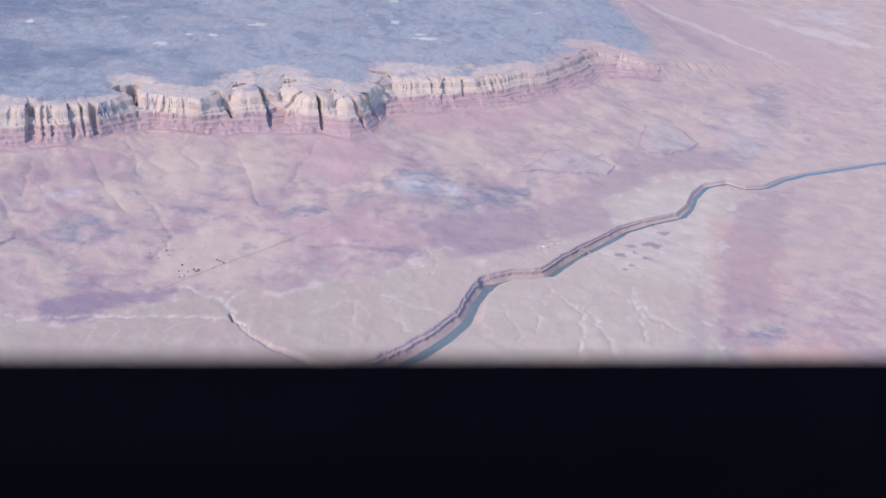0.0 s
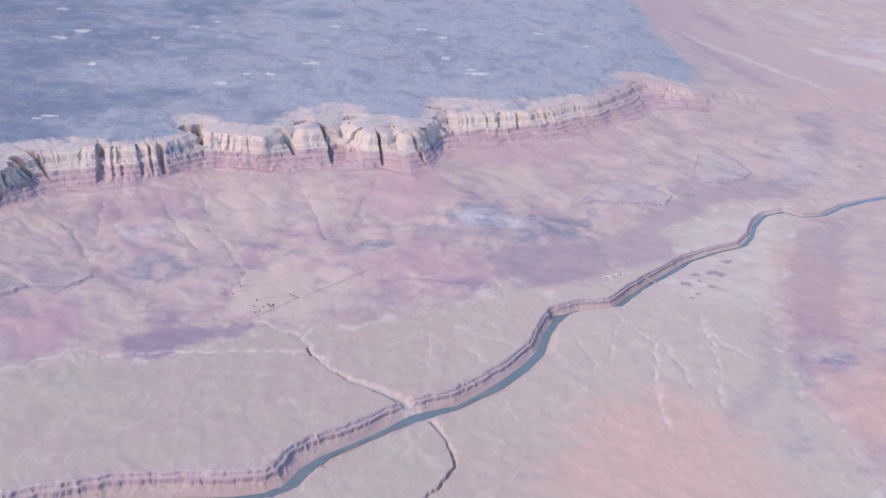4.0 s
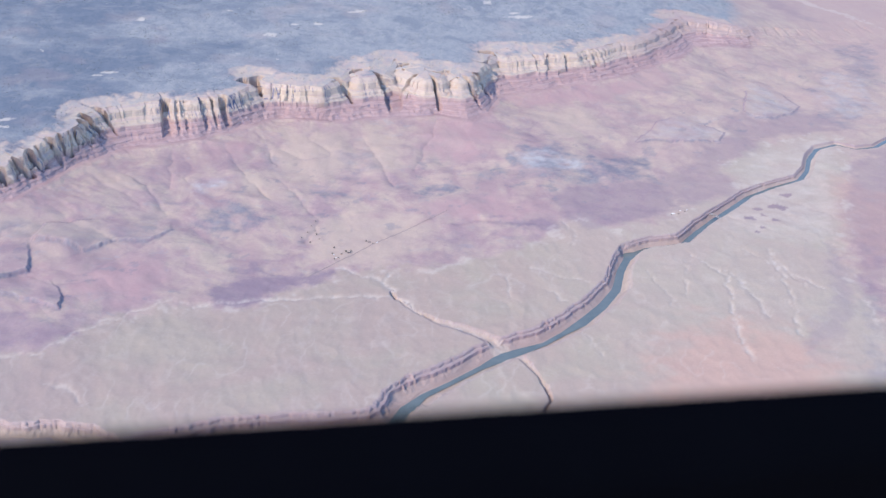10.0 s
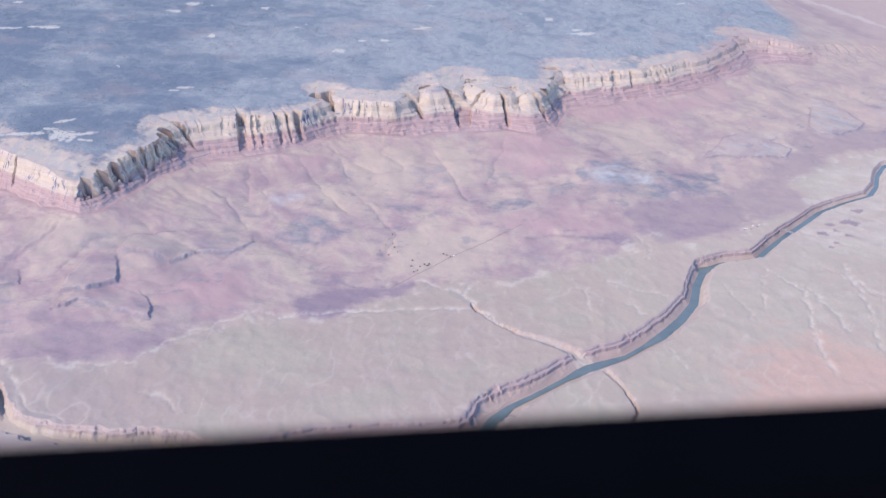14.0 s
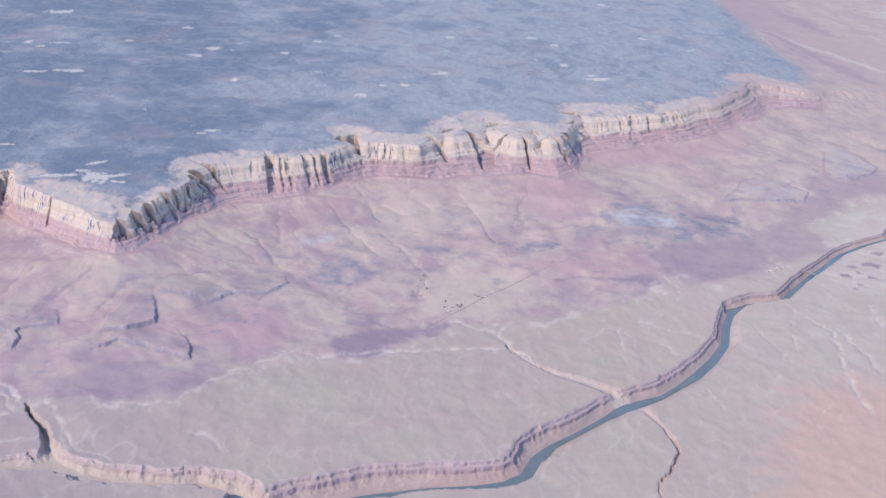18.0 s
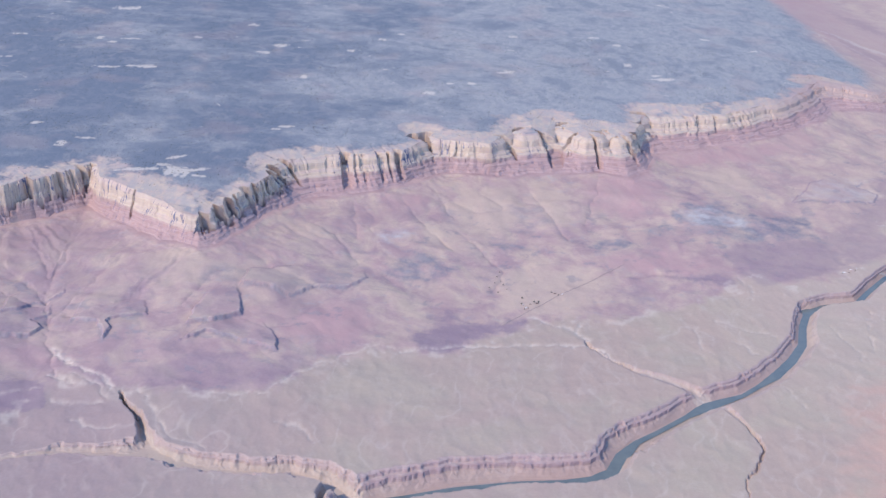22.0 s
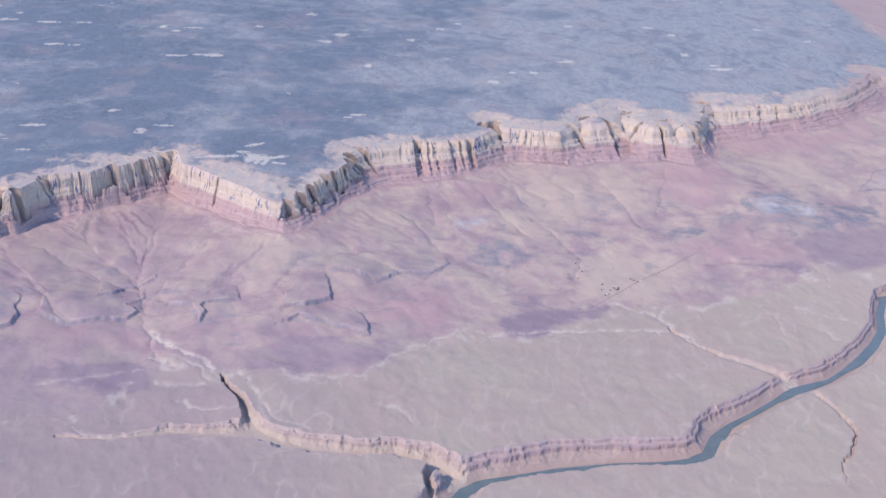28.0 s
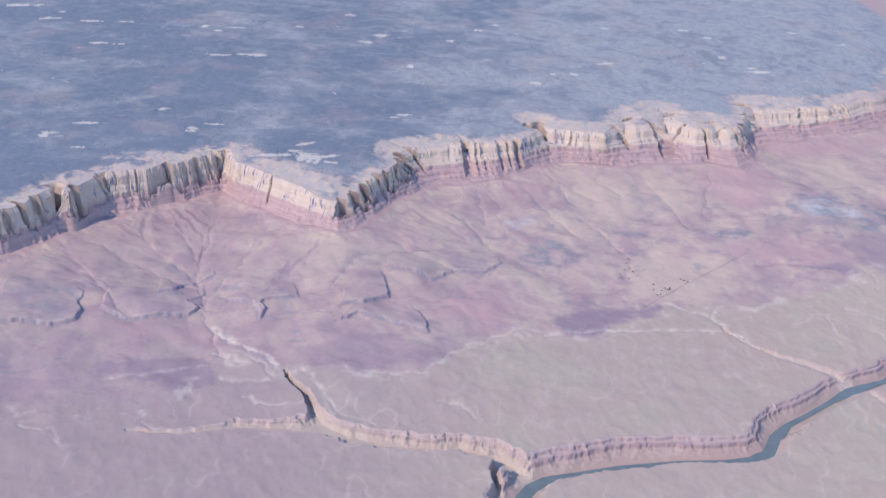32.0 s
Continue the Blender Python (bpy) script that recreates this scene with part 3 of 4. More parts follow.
        vx, vy, uneven = tx + 11 * fbm(tx, ty, 40, 3, 151, 0.6), ty + 11 * fbm(tx, ty, 40, 3, 155, 0.6), 0.75 + 0.5 * fbm(tx, ty, 25, 2, 157)
        for pts in RILLS + RILLS_EAST:
            rd, ra, _ = near_line(vx, vy, pts, 60)
            deep = np.interp(ra, [0, 0.6, len(pts) - 1], [0.2, 0.8, 1.0]) * uneven
            carve = carve + 3.2 * deep * np.exp(-rd / 5.0) * (rd < 60)
            dark = np.maximum(dark, deep * np.exp(-(rd / 4.0) ** 2))
        z[talus] -= carve
        drain[talus] = np.maximum(drain[talus], dark)
    # low scarps
    bench, front_rock, lip_line, apron = np.zeros(x.shape), np.zeros(x.shape), np.zeros(x.shape), np.zeros(x.shape)
    jag = 5.0 * fbm(x, y, 34, 3, 55, 0.65) + 2.4 * fbm(x, y, 9, 2, 57)
    for pts, h in BENCHES_WEST + BENCHES_MID:
        bd, _, _ = near_line(x, y, pts + pts[:1], 30)
        sd = np.where(inside(x, y, pts), bd, -bd) + jag
        back, front = max(p[1] for p in pts), min(p[1] for p in pts)
        z = z + 0.75 * h * smooth(sd, -1.6, 1.6) * np.clip((back - y) / (0.7 * (back - front)), 0, 1)
        bench = np.maximum(bench, smooth(sd, 0, 6) * np.clip((back - y) / (0.5 * (back - front)), 0, 1))
        front_rock = np.maximum(front_rock, np.exp(-((sd + 0.4) / 2.2) ** 2) * (y < back - 0.25 * (back - front)))
        lip_line = np.maximum(lip_line, np.exp(-((sd - 3.5) / 2.2) ** 2) * (inside(x, y + 9, pts) & ~inside(x, y - 9, pts)))
        apron = np.maximum(apron, smooth(sd, -13, -2) * (sd < 3) * (inside(x, y + 16, pts) & ~inside(x, y - 5, pts)))
    # gorges
    gorge, side_gorge, rim_band = np.zeros(x.shape), np.zeros(x.shape), np.zeros(x.shape)
    notch = 0.20 * fbm(x, y, 75, 2, 64) + 0.10 * fbm(x, y, 28, 4, 61, 0.62) + 0.05 * smooth(ridged(x, y, 24, 2, 63), 0.35, 0.8)
    rim_glow, scree = np.zeros(x.shape), np.zeros(x.shape)
    bx, by = x + 7 * fbm(x, y, 26, 3, 67), y + 7 * fbm(x, y, 26, 3, 69)
    for pts in [RIVER, RIVER_LOW] + GORGES:
        river = pts is RIVER or pts is RIVER_LOW
        gd, ga, side = near_line(x if river else bx, y if river else by, pts, 110)
        n = np.arange(len(pts))
        legs = np.concatenate([[0], np.cumsum([math.dist(a[:2], b[:2]) for a, b in zip(pts, pts[1:])])])
        way = np.interp(ga, n, legs)
        floor, half = np.interp(ga, n, [p[2] for p in pts]), np.interp(ga, n, [p[3] for p in pts])
        half = half * np.where(side > 0, np.where((ga > 11) & (pts is RIVER_LOW), 0.66, 1.0), 1.0) if river else half
        q = gd / half + (notch if river else 1.6 * notch) * smooth(gd / half, 0.25, 0.55)
        q = q + (0.12 * smooth(grad(way / 70, 0 * way, 70), -0.2, 0.3) * teeth(-way / 19 + 0.4 * grad(way / 50, 0 * way, 62), 65) + 0.03 * grad(way / 7, gd / 50, 66)) * smooth(gd / half, 0.5, 0.75) * here_wide(half)
        # a scree slope, a lower wall, a terrace and an upper wall
        p = np.interp(q, [0, 0.24, 0.28, 0.48, 0.68, 0.73, 0.87, 0.92, 0.97, 1.0], [0, 0, 0.05, 0.22, 0.42, 0.70, 0.76, 0.94, 0.96, 1.0])
        p = np.clip(p + (0.04 if river else 0.13) * fbm(x, y, 20, 3, 68, 0.6) * (p > 0.05) * (p < 0.97), 0, 1)
        here = gd < 2.5 * half
        z = np.where(here & (p < 1), np.minimum(z, floor - 1 + (z - floor + 1) * p), z)
        cut = np.where(here, 1 - smooth(q, 0.95, 1.1), 0) * (np.where(side > 0, 0.3, 1.0) if river else 1.0)
        gorge = np.maximum(gorge, cut)
        scree = np.maximum(scree, cut * (1 - smooth(p, 0.40, 0.46)))
        lip = smooth(p, 0.7, 0.74) * (1 - smooth(p, 0.77, 0.80)) + smooth(p, 0.93, 0.96)
        rim_band = np.maximum(rim_band, here * lip * (1 - smooth(q, 0.98, 1.06)) * (0.32 if river else 0.12))
        if not river:
            side_gorge = np.maximum(side_gorge, cut)
        rim_glow = np.maximum(rim_glow, np.exp(-np.clip(gd / half - 1, 0, None) * 1.2) * here)
    return z, s, u, width, gorge, rim_glow, bench, face, arc, side_gorge, whole, front_rock, drain, rim_band, scree, lip_line, apron


def blobs(x, y, wx, wy, items, inner=0.8, outer=1.12):
    """Patches of ground: x, y, half length, half breadth, turn in degrees."""
    out = np.zeros(x.shape)
    for bx, by, a, b, turn in items:
        co, si = math.cos(radians(turn)), math.sin(radians(turn))
        dx, dy = wx - bx, wy - by
        r = np.hypot((dx * co + dy * si) / a, (dy * co - dx * si) / b)
        r = r + FRAY * min(1.0, 60 / b) + (FRAY_FINE if b < 26 else 0)
        out = np.maximum(out, 1 - smooth(r, inner, outer))
    return out


def patch(polys, soft=14, fray=16):
    """Patches of ground given by their outlines, with frayed edges."""
    out = np.zeros(gx.shape)
    for poly in polys:
        xs, ys = [p[0] for p in poly], [p[1] for p in poly]
        m = soft + 2 * fray
        ok = (gx > min(xs) - m) & (gx < max(xs) + m) & (gy > min(ys) - m) & (gy < max(ys) + m)
        px, py = gx[ok] + fray * RAG_X[ok], gy[ok] + fray * RAG_Y[ok]
        pd, _, _ = near_line(px, py, poly + poly[:1], 1e4)
        pd = np.where(inside(px, py, poly), pd, -pd) + fray * FRAY[ok] * 1.2
        out[ok] = np.maximum(out[ok], smooth(pd, -soft, soft))
    return out


MAUVE_DARK = [
    [(-493, 1534), (-495, 1574), (-445, 1606), (-382, 1621), (-312, 1634), (-311, 1614), (-369, 1593), (-434, 1523), (-468, 1514)],
    [(-476, 1633), (-448, 1633), (-382, 1621), (-317, 1636), (-382, 1630), (-451, 1650)],
    [(-1227, 1326), (-1172, 1341), (-1066, 1368), (-1043, 1340), (-1033, 1311), (-1066, 1290), (-1107, 1285), (-1159, 1294), (-1218, 1292)],
    [(-20, 1838), (43, 1840), (94, 1826), (77, 1809), (20, 1814)],
]
MAUVE_SOFT = [
    [(93, 1918), (125, 1970), (238, 2017), (320, 2023), (334, 1920), (305, 1882), (234, 1844), (146, 1817), (108, 1860)],
    [(-120, 1769), (-89, 1790), (-75, 1763), (-87, 1710), (-111, 1721)],
    [(-1317, 1268), (-1265, 1261), (-1188, 1247), (-1166, 1226), (-1244, 1191), (-1261, 1220), (-1303, 1225)],
    [(-922, 1406), (-871, 1426), (-833, 1456), (-792, 1452), (-745, 1438), (-713, 1431), (-705, 1458), (-663, 1458), (-689, 1407), (-723, 1363), (-828, 1357), (-914, 1348)],
]
MAUVE_EAST = [
    [(432, 2147), (521, 2266), (604, 2269), (556, 2177), (462, 2114), (489, 2032), (464, 1978), (379, 1923), (285, 1955), (299, 2039), (416, 2096)],
    [(546, 2379), (628, 2364), (729, 2436), (787, 2448), (823, 2352), (719, 2313), (618, 2271), (527, 2268)],
    [(673, 1939), (782, 2158), (916, 2259), (700, 1690), (596, 1591), (623, 1728), (652, 1843)],
    [(597, 1773), (599, 1687), (570, 1572), (507, 1465), (442, 1401), (452, 1465), (531, 1569), (558, 1685)],
]
KNOLLS = [(493, 1917, 10, 6, 0), (498, 1888, 9, 7, 0), (518, 1867, 9, 6, 0), (481, 1833, 6, 5, 0), (469, 1817, 7, 4, 0), (574, 1984, 12, 8, 0), (471, 1875, 11, 9, 0),
          (540, 1926, 20, 14, 0)]
SALMON = [
    [(120, 1100), (157, 1265), (214, 1421), (313, 1497), (401, 1490), (455, 1425), (478, 1288), (520, 1100)],
    [(678, 1572), (800, 1640), (760, 1342), (614, 1380), (617, 1469)], [(691, 2065), (803, 1948), (743, 1766), (634, 1676), (652, 1844)],
]
LIMESTONE = [(-673, 1430), (-602, 1489), (-531, 1525), (-480, 1507), (-433, 1518), (-368, 1583), (-311, 1614), (-298, 1634), (-223, 1655), (-165, 1657), (-107, 1681),
             (-17, 1714), (37, 1768), (81, 1802), (118, 1851), (159, 1842), (207, 1808), (244, 1844), (287, 1845), (376, 1910), (474, 1993), (473, 2114), (547, 2192), (597, 2241),
             (683, 2277), (745, 2313), (795, 2269), (775, 2174), (687, 2017), (694, 1952), (644, 1819), (603, 1728), (590, 1606), (600, 1500), (620, 1300), (640, 900), (-1600, 900), (-1420, 1180), (-1120, 1240), (-1060, 1300), (-1040, 1372), (-910, 1349), (-820, 1345), (-720, 1366)]
GREY = [
    [(26, 2069), (65, 2130), (138, 2151), (179, 2096), (305, 2141), (337, 2118), (290, 2049), (238, 2017), (145, 1998), (56, 2013)], [(-56, 2013), (2, 2044), (22, 1999), (-36, 1972)],
    [(-178, 1930), (-102, 1957), (-69, 1941), (-124, 1918)], [(-358, 1908), (-306, 1924), (-289, 1900), (-335, 1884)],
    [(-557, 1756), (-541, 1806), (-475, 1841), (-431, 1812), (-418, 1787), (-466, 1767), (-529, 1732)], [(649, 1631), (685, 1653), (706, 1628), (684, 1590), (648, 1596)],
]
GREY_FAINT = [
    [(-468, 2042), (-444, 2019), (-427, 1983), (-450, 1981)], [(-324, 2044), (-258, 2064), (-234, 2004), (-288, 1986)], [(586, 1580), (621, 1602), (610, 1532), (571, 1464), (548, 1359), (510, 1316), (526, 1401), (571, 1496)],
    [(756, 2398), (879, 2508), (930, 2491), (832, 2344)], [(989, 2888), (1092, 2966), (1065, 2786), (993, 2603), (937, 2611)], [(-720, 1660), (-660, 1672), (-600, 1720), (-690, 1715)],
    [(-880, 1640), (-800, 1650), (-790, 1690), (-860, 1690)], [(-1420, 1420), (-1300, 1420), (-1290, 1500), (-1420, 1540)],
]
PALE = [
    [(44, 2076), (88, 2116), (162, 2094), (181, 2062), (103, 2031), (53, 2046)], [(-585, 1890), (-543, 1921), (-533, 1886), (-568, 1862)],
    [(314, 2205), (351, 2239), (392, 2225), (504, 2248), (525, 2286), (487, 2315), (536, 2364), (464, 2332), (377, 2280)],
    [(619, 2433), (618, 2375), (660, 2381), (717, 2419), (753, 2472), (703, 2546), (654, 2573)], [(897, 2718), (974, 2677), (955, 2463), (854, 2405), (806, 2512)],
]
TAN = [
    [(-349, 1802), (-229, 1841), (-166, 1829), (-146, 1772), (-214, 1675), (-271, 1656), (-310, 1666), (-342, 1714)], [(-422, 2126), (-308, 2144), (-279, 2019), (-382, 1939), (-438, 1967)],
    [(-779, 1918), (-741, 1928), (-647, 1845), (-736, 1799)], [(-287, 2170), (-192, 2159), (-179, 2015), (-255, 1979)], [(79, 2305), (210, 2354), (270, 2232), (141, 2184)],
    [(-507, 1924), (-436, 1952), (-408, 1884), (-478, 1862)], [(-960, 1740), (-860, 1700), (-760, 1720), (-700, 1690), (-760, 1660), (-900, 1650), (-1000, 1680)], [(-1330, 1640), (-1250, 1720), (-1180, 1700), (-1260, 1600)],
]
ROSE_FAR = [[(672, 4337), (641, 3594), (753, 3240), (874, 3046), (1139, 2601), (1383, 3251), (1033, 3683), (879, 4394)]]
MAUVE_FAR = [[(882, 3871), (1011, 3750), (1025, 3577), (933, 3660)], [(760, 3500), (860, 3300), (1000, 3050), (900, 3080), (800, 3260)]]
PALE_FAR = [[(1374, 3620), (1480, 3511), (1563, 3731), (1433, 3737)], [(1300, 3900), (1366, 3832), (1400, 4100), (1330, 4062)]]
ROSE = [
    [(-169, 2202), (-8, 2280), (30, 2130), (-54, 2070), (-145, 2087)], [(-601, 2033), (-505, 2062), (-475, 2008), (-567, 1975)], [(36, 2394), (223, 2444), (449, 2583), (476, 2524), (210, 2354), (55, 2327)],
    [(-279, 1823), (-145, 1882), (-16, 1926), (80, 1896), (43, 1840), (-125, 1836)], [(-820, 1560), (-700, 1580), (-600, 1640), (-560, 1560), (-660, 1500), (-720, 1530)], [(-1280, 1440), (-1100, 1460), (-1060, 1400), (-1240, 1390)],
]
CREAM = [(-395, 2255, 95, 40, 0), (-150, 2360, 130, 50, 8), (300, 2610, 110, 26, 35), (-500, 2288, 85, 36, 4), (-230, 2415, 130, 36, 12), (100, 2560, 170, 34, 10), (-1000, 1890, 110, 42, -36), (520, 2885, 130, 40, 0), (-800, 2060, 60, 30, 40), (-1290, 1880, 90, 24, 10)]
WHITE_RIM = [(-972, 1938, 22, 38, 0), (-1000, 1966, 14, 12, 0), (-1045, 1938, 44, 12, 14), (-940, 1950, 24, 10, 25), (-985, 2010, 20, 9, 40), (-930, 1925, 18, 6, 0)]
WHITE_WEST = [(-1175, 2563, 20, 24, 9), (-1209, 2563, 16, 14, 9), (-1269, 2548, 24, 12, 9), (-1651, 2788, 25, 13, 10), (-1558, 2799, 17, 11, 10), (-1307, 2143, 13, 14, 8), (-890, 2835, 21, 22, 10), (-925, 2758, 15, 21, 10), (-1355, 2791, 11, 22, 10), (-1311, 2755, 10, 13, 10), (-1274, 2794, 20, 11, 10), (-1579, 2593, 19, 14, 10), (-1527, 2592, 13, 10, 10), (-1877, 2923, 43, 15, 11), (-1767, 2801, 28, 11, 10), (-708, 2829, 9, 22, 10), (-801, 2577, 8, 19, 9), (-802, 2227, 15, 11, 8), (-819, 2209, 15, 7, 8), (-1185, 2076, 20, 8, 8), (-1221, 2044, 13, 13, 8), (-1225, 2030, 9, 10, 8), (-1492, 1971, 13, 15, 8), (-1499, 1951, 9, 12, 8), (-1435, 2034, 28, 10, 8), (-1413, 1907, 15, 6, 7)]
WHITE_EAST = [(-494, 2516, 12, 18, 9), (-448, 2601, 7, 12, 9), (-393, 2615, 10, 15, 9), (-293, 2725, 15, 21, 9), (-313, 2717, 15, 10, 9), (-266, 3066, 10, 13, 10), (-630, 2957, 11, 18, 10), (-577, 3021, 11, 12, 10), (29, 3065, 15, 13, 10), (-34, 3121, 15, 16, 10), (32, 2875, 16, 17, 10), (108, 2766, 31, 16, 9), (91, 2794, 12, 11, 9), (-1359, 3115, 35, 26, 11), (-991, 3024, 16, 19, 11), (-1753, 2873, 9, 11, 11), (-1111, 2852, 12, 11, 10)]
THICKETS = [(-1176, 2241, 73, 46, 8), (-928, 2246, 117, 50, 8), (-1298, 2037, 84, 29, 8), (-834, 1992, 45, 25, 8), (-1560, 2165, 69, 36, 8), (-324, 3183, 77, 61, 11), (-632, 3073, 19, 91, 11), (-901, 2694, 43, 26, 10), (-1311, 2340, 75, 24, 9), (-1037, 2062, 69, 27, 8), (-1342, 1988, 99, 25, 8), (-800, 2420, 106, 34, 9), (-1378, 1846, 72, 22, 7), (-987, 2434, 79, 26, 9)]

# the grid: columns spread with distance, rows drawn close together along the escarpment and the river
COLS, ROWS = 1520, 850
far_out = np.cumsum(1.75 ** np.arange(10)) * 14.0
u01 = np.concatenate([np.zeros(10), np.linspace(0, 1, COLS - 20), np.ones(10)])[None, :]
beyond = np.concatenate([-far_out[::-1], np.zeros(COLS - 20), far_out])[None, :]


def col_x(yy):
    left, right = -1330 - np.abs(yy - 930) * 0.42, 680 + np.abs(yy - 930) * 0.42
    return left + (right - left) * u01 + beyond


def follow(line_x, line_y, start):
    """For each column, where it meets a line that runs from side to side."""
    order = np.argsort(line_x)
    xs = np.linspace(-3000, 3200, 1241)
    ys = np.interp(xs, np.array(line_x)[order], np.array(line_y)[order])
    ys = np.convolve(np.pad(ys, 8, mode="edge"), np.ones(17) / 17, "valid")
    at = np.full((1, COLS), start)
    for _ in range(14):
        at = 0.5 * at + 0.5 * np.interp(col_x(at), xs, ys)
    return at


rim_y = np.minimum(follow([p[0] for p in RIM], [p[1] for p in RIM], 2000.0), 2950)
river_pts = RIVER + RIVER_LOW[1:-2] + [(-700, 1200), (-1000, 1200)]
river_y = follow([p[0] for p in river_pts], [p[1] for p in river_pts], 1500.0)
fine_y = np.concatenate([np.linspace(-1600, 900, 60, endpoint=False), np.linspace(900, 3200, 1150, endpoint=False), np.linspace(3200, 5600, 160)])[:, None]
density = np.where(fine_y < 930, 0.012, 0.28) * np.ones((1, COLS))
density = density + 0.9 * np.exp(-((fine_y - river_y - 12) / 38) ** 2) + 1.05 * np.exp(-np.clip(np.abs(fine_y - rim_y + 22) - 45, 0, None) ** 2 / 400)
density = density + 0.3 * smooth(-np.abs(fine_y - 1470), -150, -70) * smooth(-u01, -0.5, -0.3)
behind = fine_y - rim_y - 60
density = np.where(behind > 0, 0.22 * np.exp(-behind / 900) + 0.02, density)
grown = np.cumsum(0.5 * (density[1:] + density[:-1]) * np.diff(fine_y, axis=0), axis=0)
grown = np.vstack([np.zeros((1, COLS)), grown])
gy = np.stack([np.interp(np.linspace(0, 1, ROWS) * grown[-1, k], grown[:, k], fine_y[:, 0]) for k in range(COLS)], 1)
gx = col_x(gy)
gz, gs, gu, gw, ggorge, gglow, gbench, gc, garc, gside, gwhole, gfront, gdrain, gband, gscree, glip, gapron = (np.vstack(q) for q in zip(*(land_height(gx[k:k + 24], gy[k:k + 24]) for k in range(0, len(gx), 24))))
FRAY = 0.45 * fbm(gx, gy, 34, 4, 73, 0.6)
RAG_X, RAG_Y = 1.9 * fbm(gx, 1.5 * gy, 62, 6, 171, 0.62), 1.9 * fbm(gx, 1.5 * gy, 62, 6, 181, 0.62)
FRAY_FINE = 0.7 * fbm(gx, gy, 12, 2, 74, 0.6)
warp_x, warp_y = gx + 60 * fbm(gx, gy, 150, 4, 71), gy + 45 * fbm(gx, gy, 150, 4, 75)
plain = smooth(gu, 300, 400)
poly_x, poly_y = gx + 0.4 * (warp_x - gx), gy + 0.4 * (warp_y - gy)
fd, _, _ = near_line(poly_x, poly_y, LIMESTONE + LIMESTONE[:1], 300)
fd = np.where(inside(poly_x, poly_y, LIMESTONE), fd, -fd) + 75 * FRAY
m_flat = np.maximum(smooth(fd, -14, 14), 0.5 * gglow * plain)
fringe = np.exp(-((fd - 6) / 13) ** 2) * smooth(fbm(gx, gy, 60, 4, 79, 0.65), -0.02, 0.3)
# beside the tan patches, an eastern tan gradient brightens the ground in place of haze
m_tan = np.maximum(0.8 * patch(TAN, 30, 40), 0.45 * smooth(gx - 0.3 * (gy - 1900), 0, 500) * smooth(gy, 1750, 1900))
m_rose = np.maximum(0.8 * patch(ROSE, 24, 30), 0.7 * patch(ROSE_FAR, 50, 60))
patchy = np.clip(0.5 + 1.5 * fbm(gx, 1.7 * gy, 45, 5, 191, 0.65), 0, 1)
m_pale = np.maximum.reduce([0.75 * patch(PALE[:2], 14, 20), 0.35 * patch(PALE[2:], 16, 20), 0.6 * patch(PALE_FAR, 40, 40)]) * patchy
m_salmon = 0.68 * patch(SALMON, 60, 55)
west_clay = smooth(-gx + 90 * FRAY, 450, 1000) * smooth(-gy, -1500, -1300) * (1 - ggorge)
m_mauve = 0.72 * np.maximum(ggorge - gscree, 0) * (1 - 0.5 * gside)
m_mauve = np.maximum.reduce([m_mauve, 0.85 * patch(MAUVE_DARK, 10, 20), 0.55 * patch(MAUVE_SOFT, 12, 16), 0.42 * patch(MAUVE_EAST, 16, 24), 0.5 * west_clay, 0.3 * smooth(-gx + 120 * RAG_X, 750, 1150) * smooth(gu, 5, 60), 0.11 * smooth(-gx + 60 * FRAY, -50, 350) * m_flat * (1 - ggorge), 0.22 * gscree, 0.4 * patch(MAUVE_FAR, 30, 40)])
m_mauve = np.maximum(m_mauve, 0.45 * gdrain * smooth(fbm(gx, gy, 130, 2, 119), -0.35, 0.25))
knolls = blobs(gx, gy, gx + 0.15 * (warp_x - gx), gy + 0.15 * (warp_y - gy), KNOLLS)
m_mauve = np.maximum(m_mauve, 0.7 * knolls)
m_mauve = np.maximum(m_mauve, 0.9 * gfront)
ragged = np.clip(0.62 + 1.7 * fbm(gx, 1.5 * gy, 42, 5, 77, 0.68), 0, 1)
m_grey = np.maximum.reduce([0.1 * gbench, 0.55 * gapron * smooth(fbm(gx, gy, 14, 3, 195), -0.3, 0.1), 0.9 * patch(GREY, 12, 24) * ragged, 0.55 * patch(GREY_FAINT, 14, 24) * ragged])
# small scattered outcrops of clay over the lower slopes
m_grey = np.maximum(m_grey, 0.5 * smooth(fbm(gx + 20 * FRAY, 1.6 * gy, 60, 5, 105, 0.65), 0.24, 0.36) * smooth(gu, 90, 200) * (1 - smooth(gu, 380, 480)) * (1 - m_flat))
wash_haze = np.zeros(gx.shape)
wxx, wyy = gx + 14 * fbm(gx, gy, 34, 4, 81), gy + 14 * fbm(gx, gy, 34, 4, 85)
for line in WASHES + WASHES_MORE + WASHES_EAST:
    wd, _, _ = near_line(wxx, wyy, line, 40)
    dim = 0.8 if line in WASHES else 0.5
    wash_haze = np.maximum(wash_haze, dim * np.exp(-(wd / (5.0 if line in WASHES else 3.6)) ** 2) * np.clip(0.65 + 1.3 * fbm(gx, gy, 18, 3, 83, 0.65), 0, 1))
gz = gz - 2.4 * wash_haze * (1 - ggorge)
wash_haze = np.maximum.reduce([wash_haze, 0.55 * fringe, 0.3 * gside, 0.3 * glip * smooth(fbm(gx, gy, 26, 3, 193), -0.2, 0.15)])
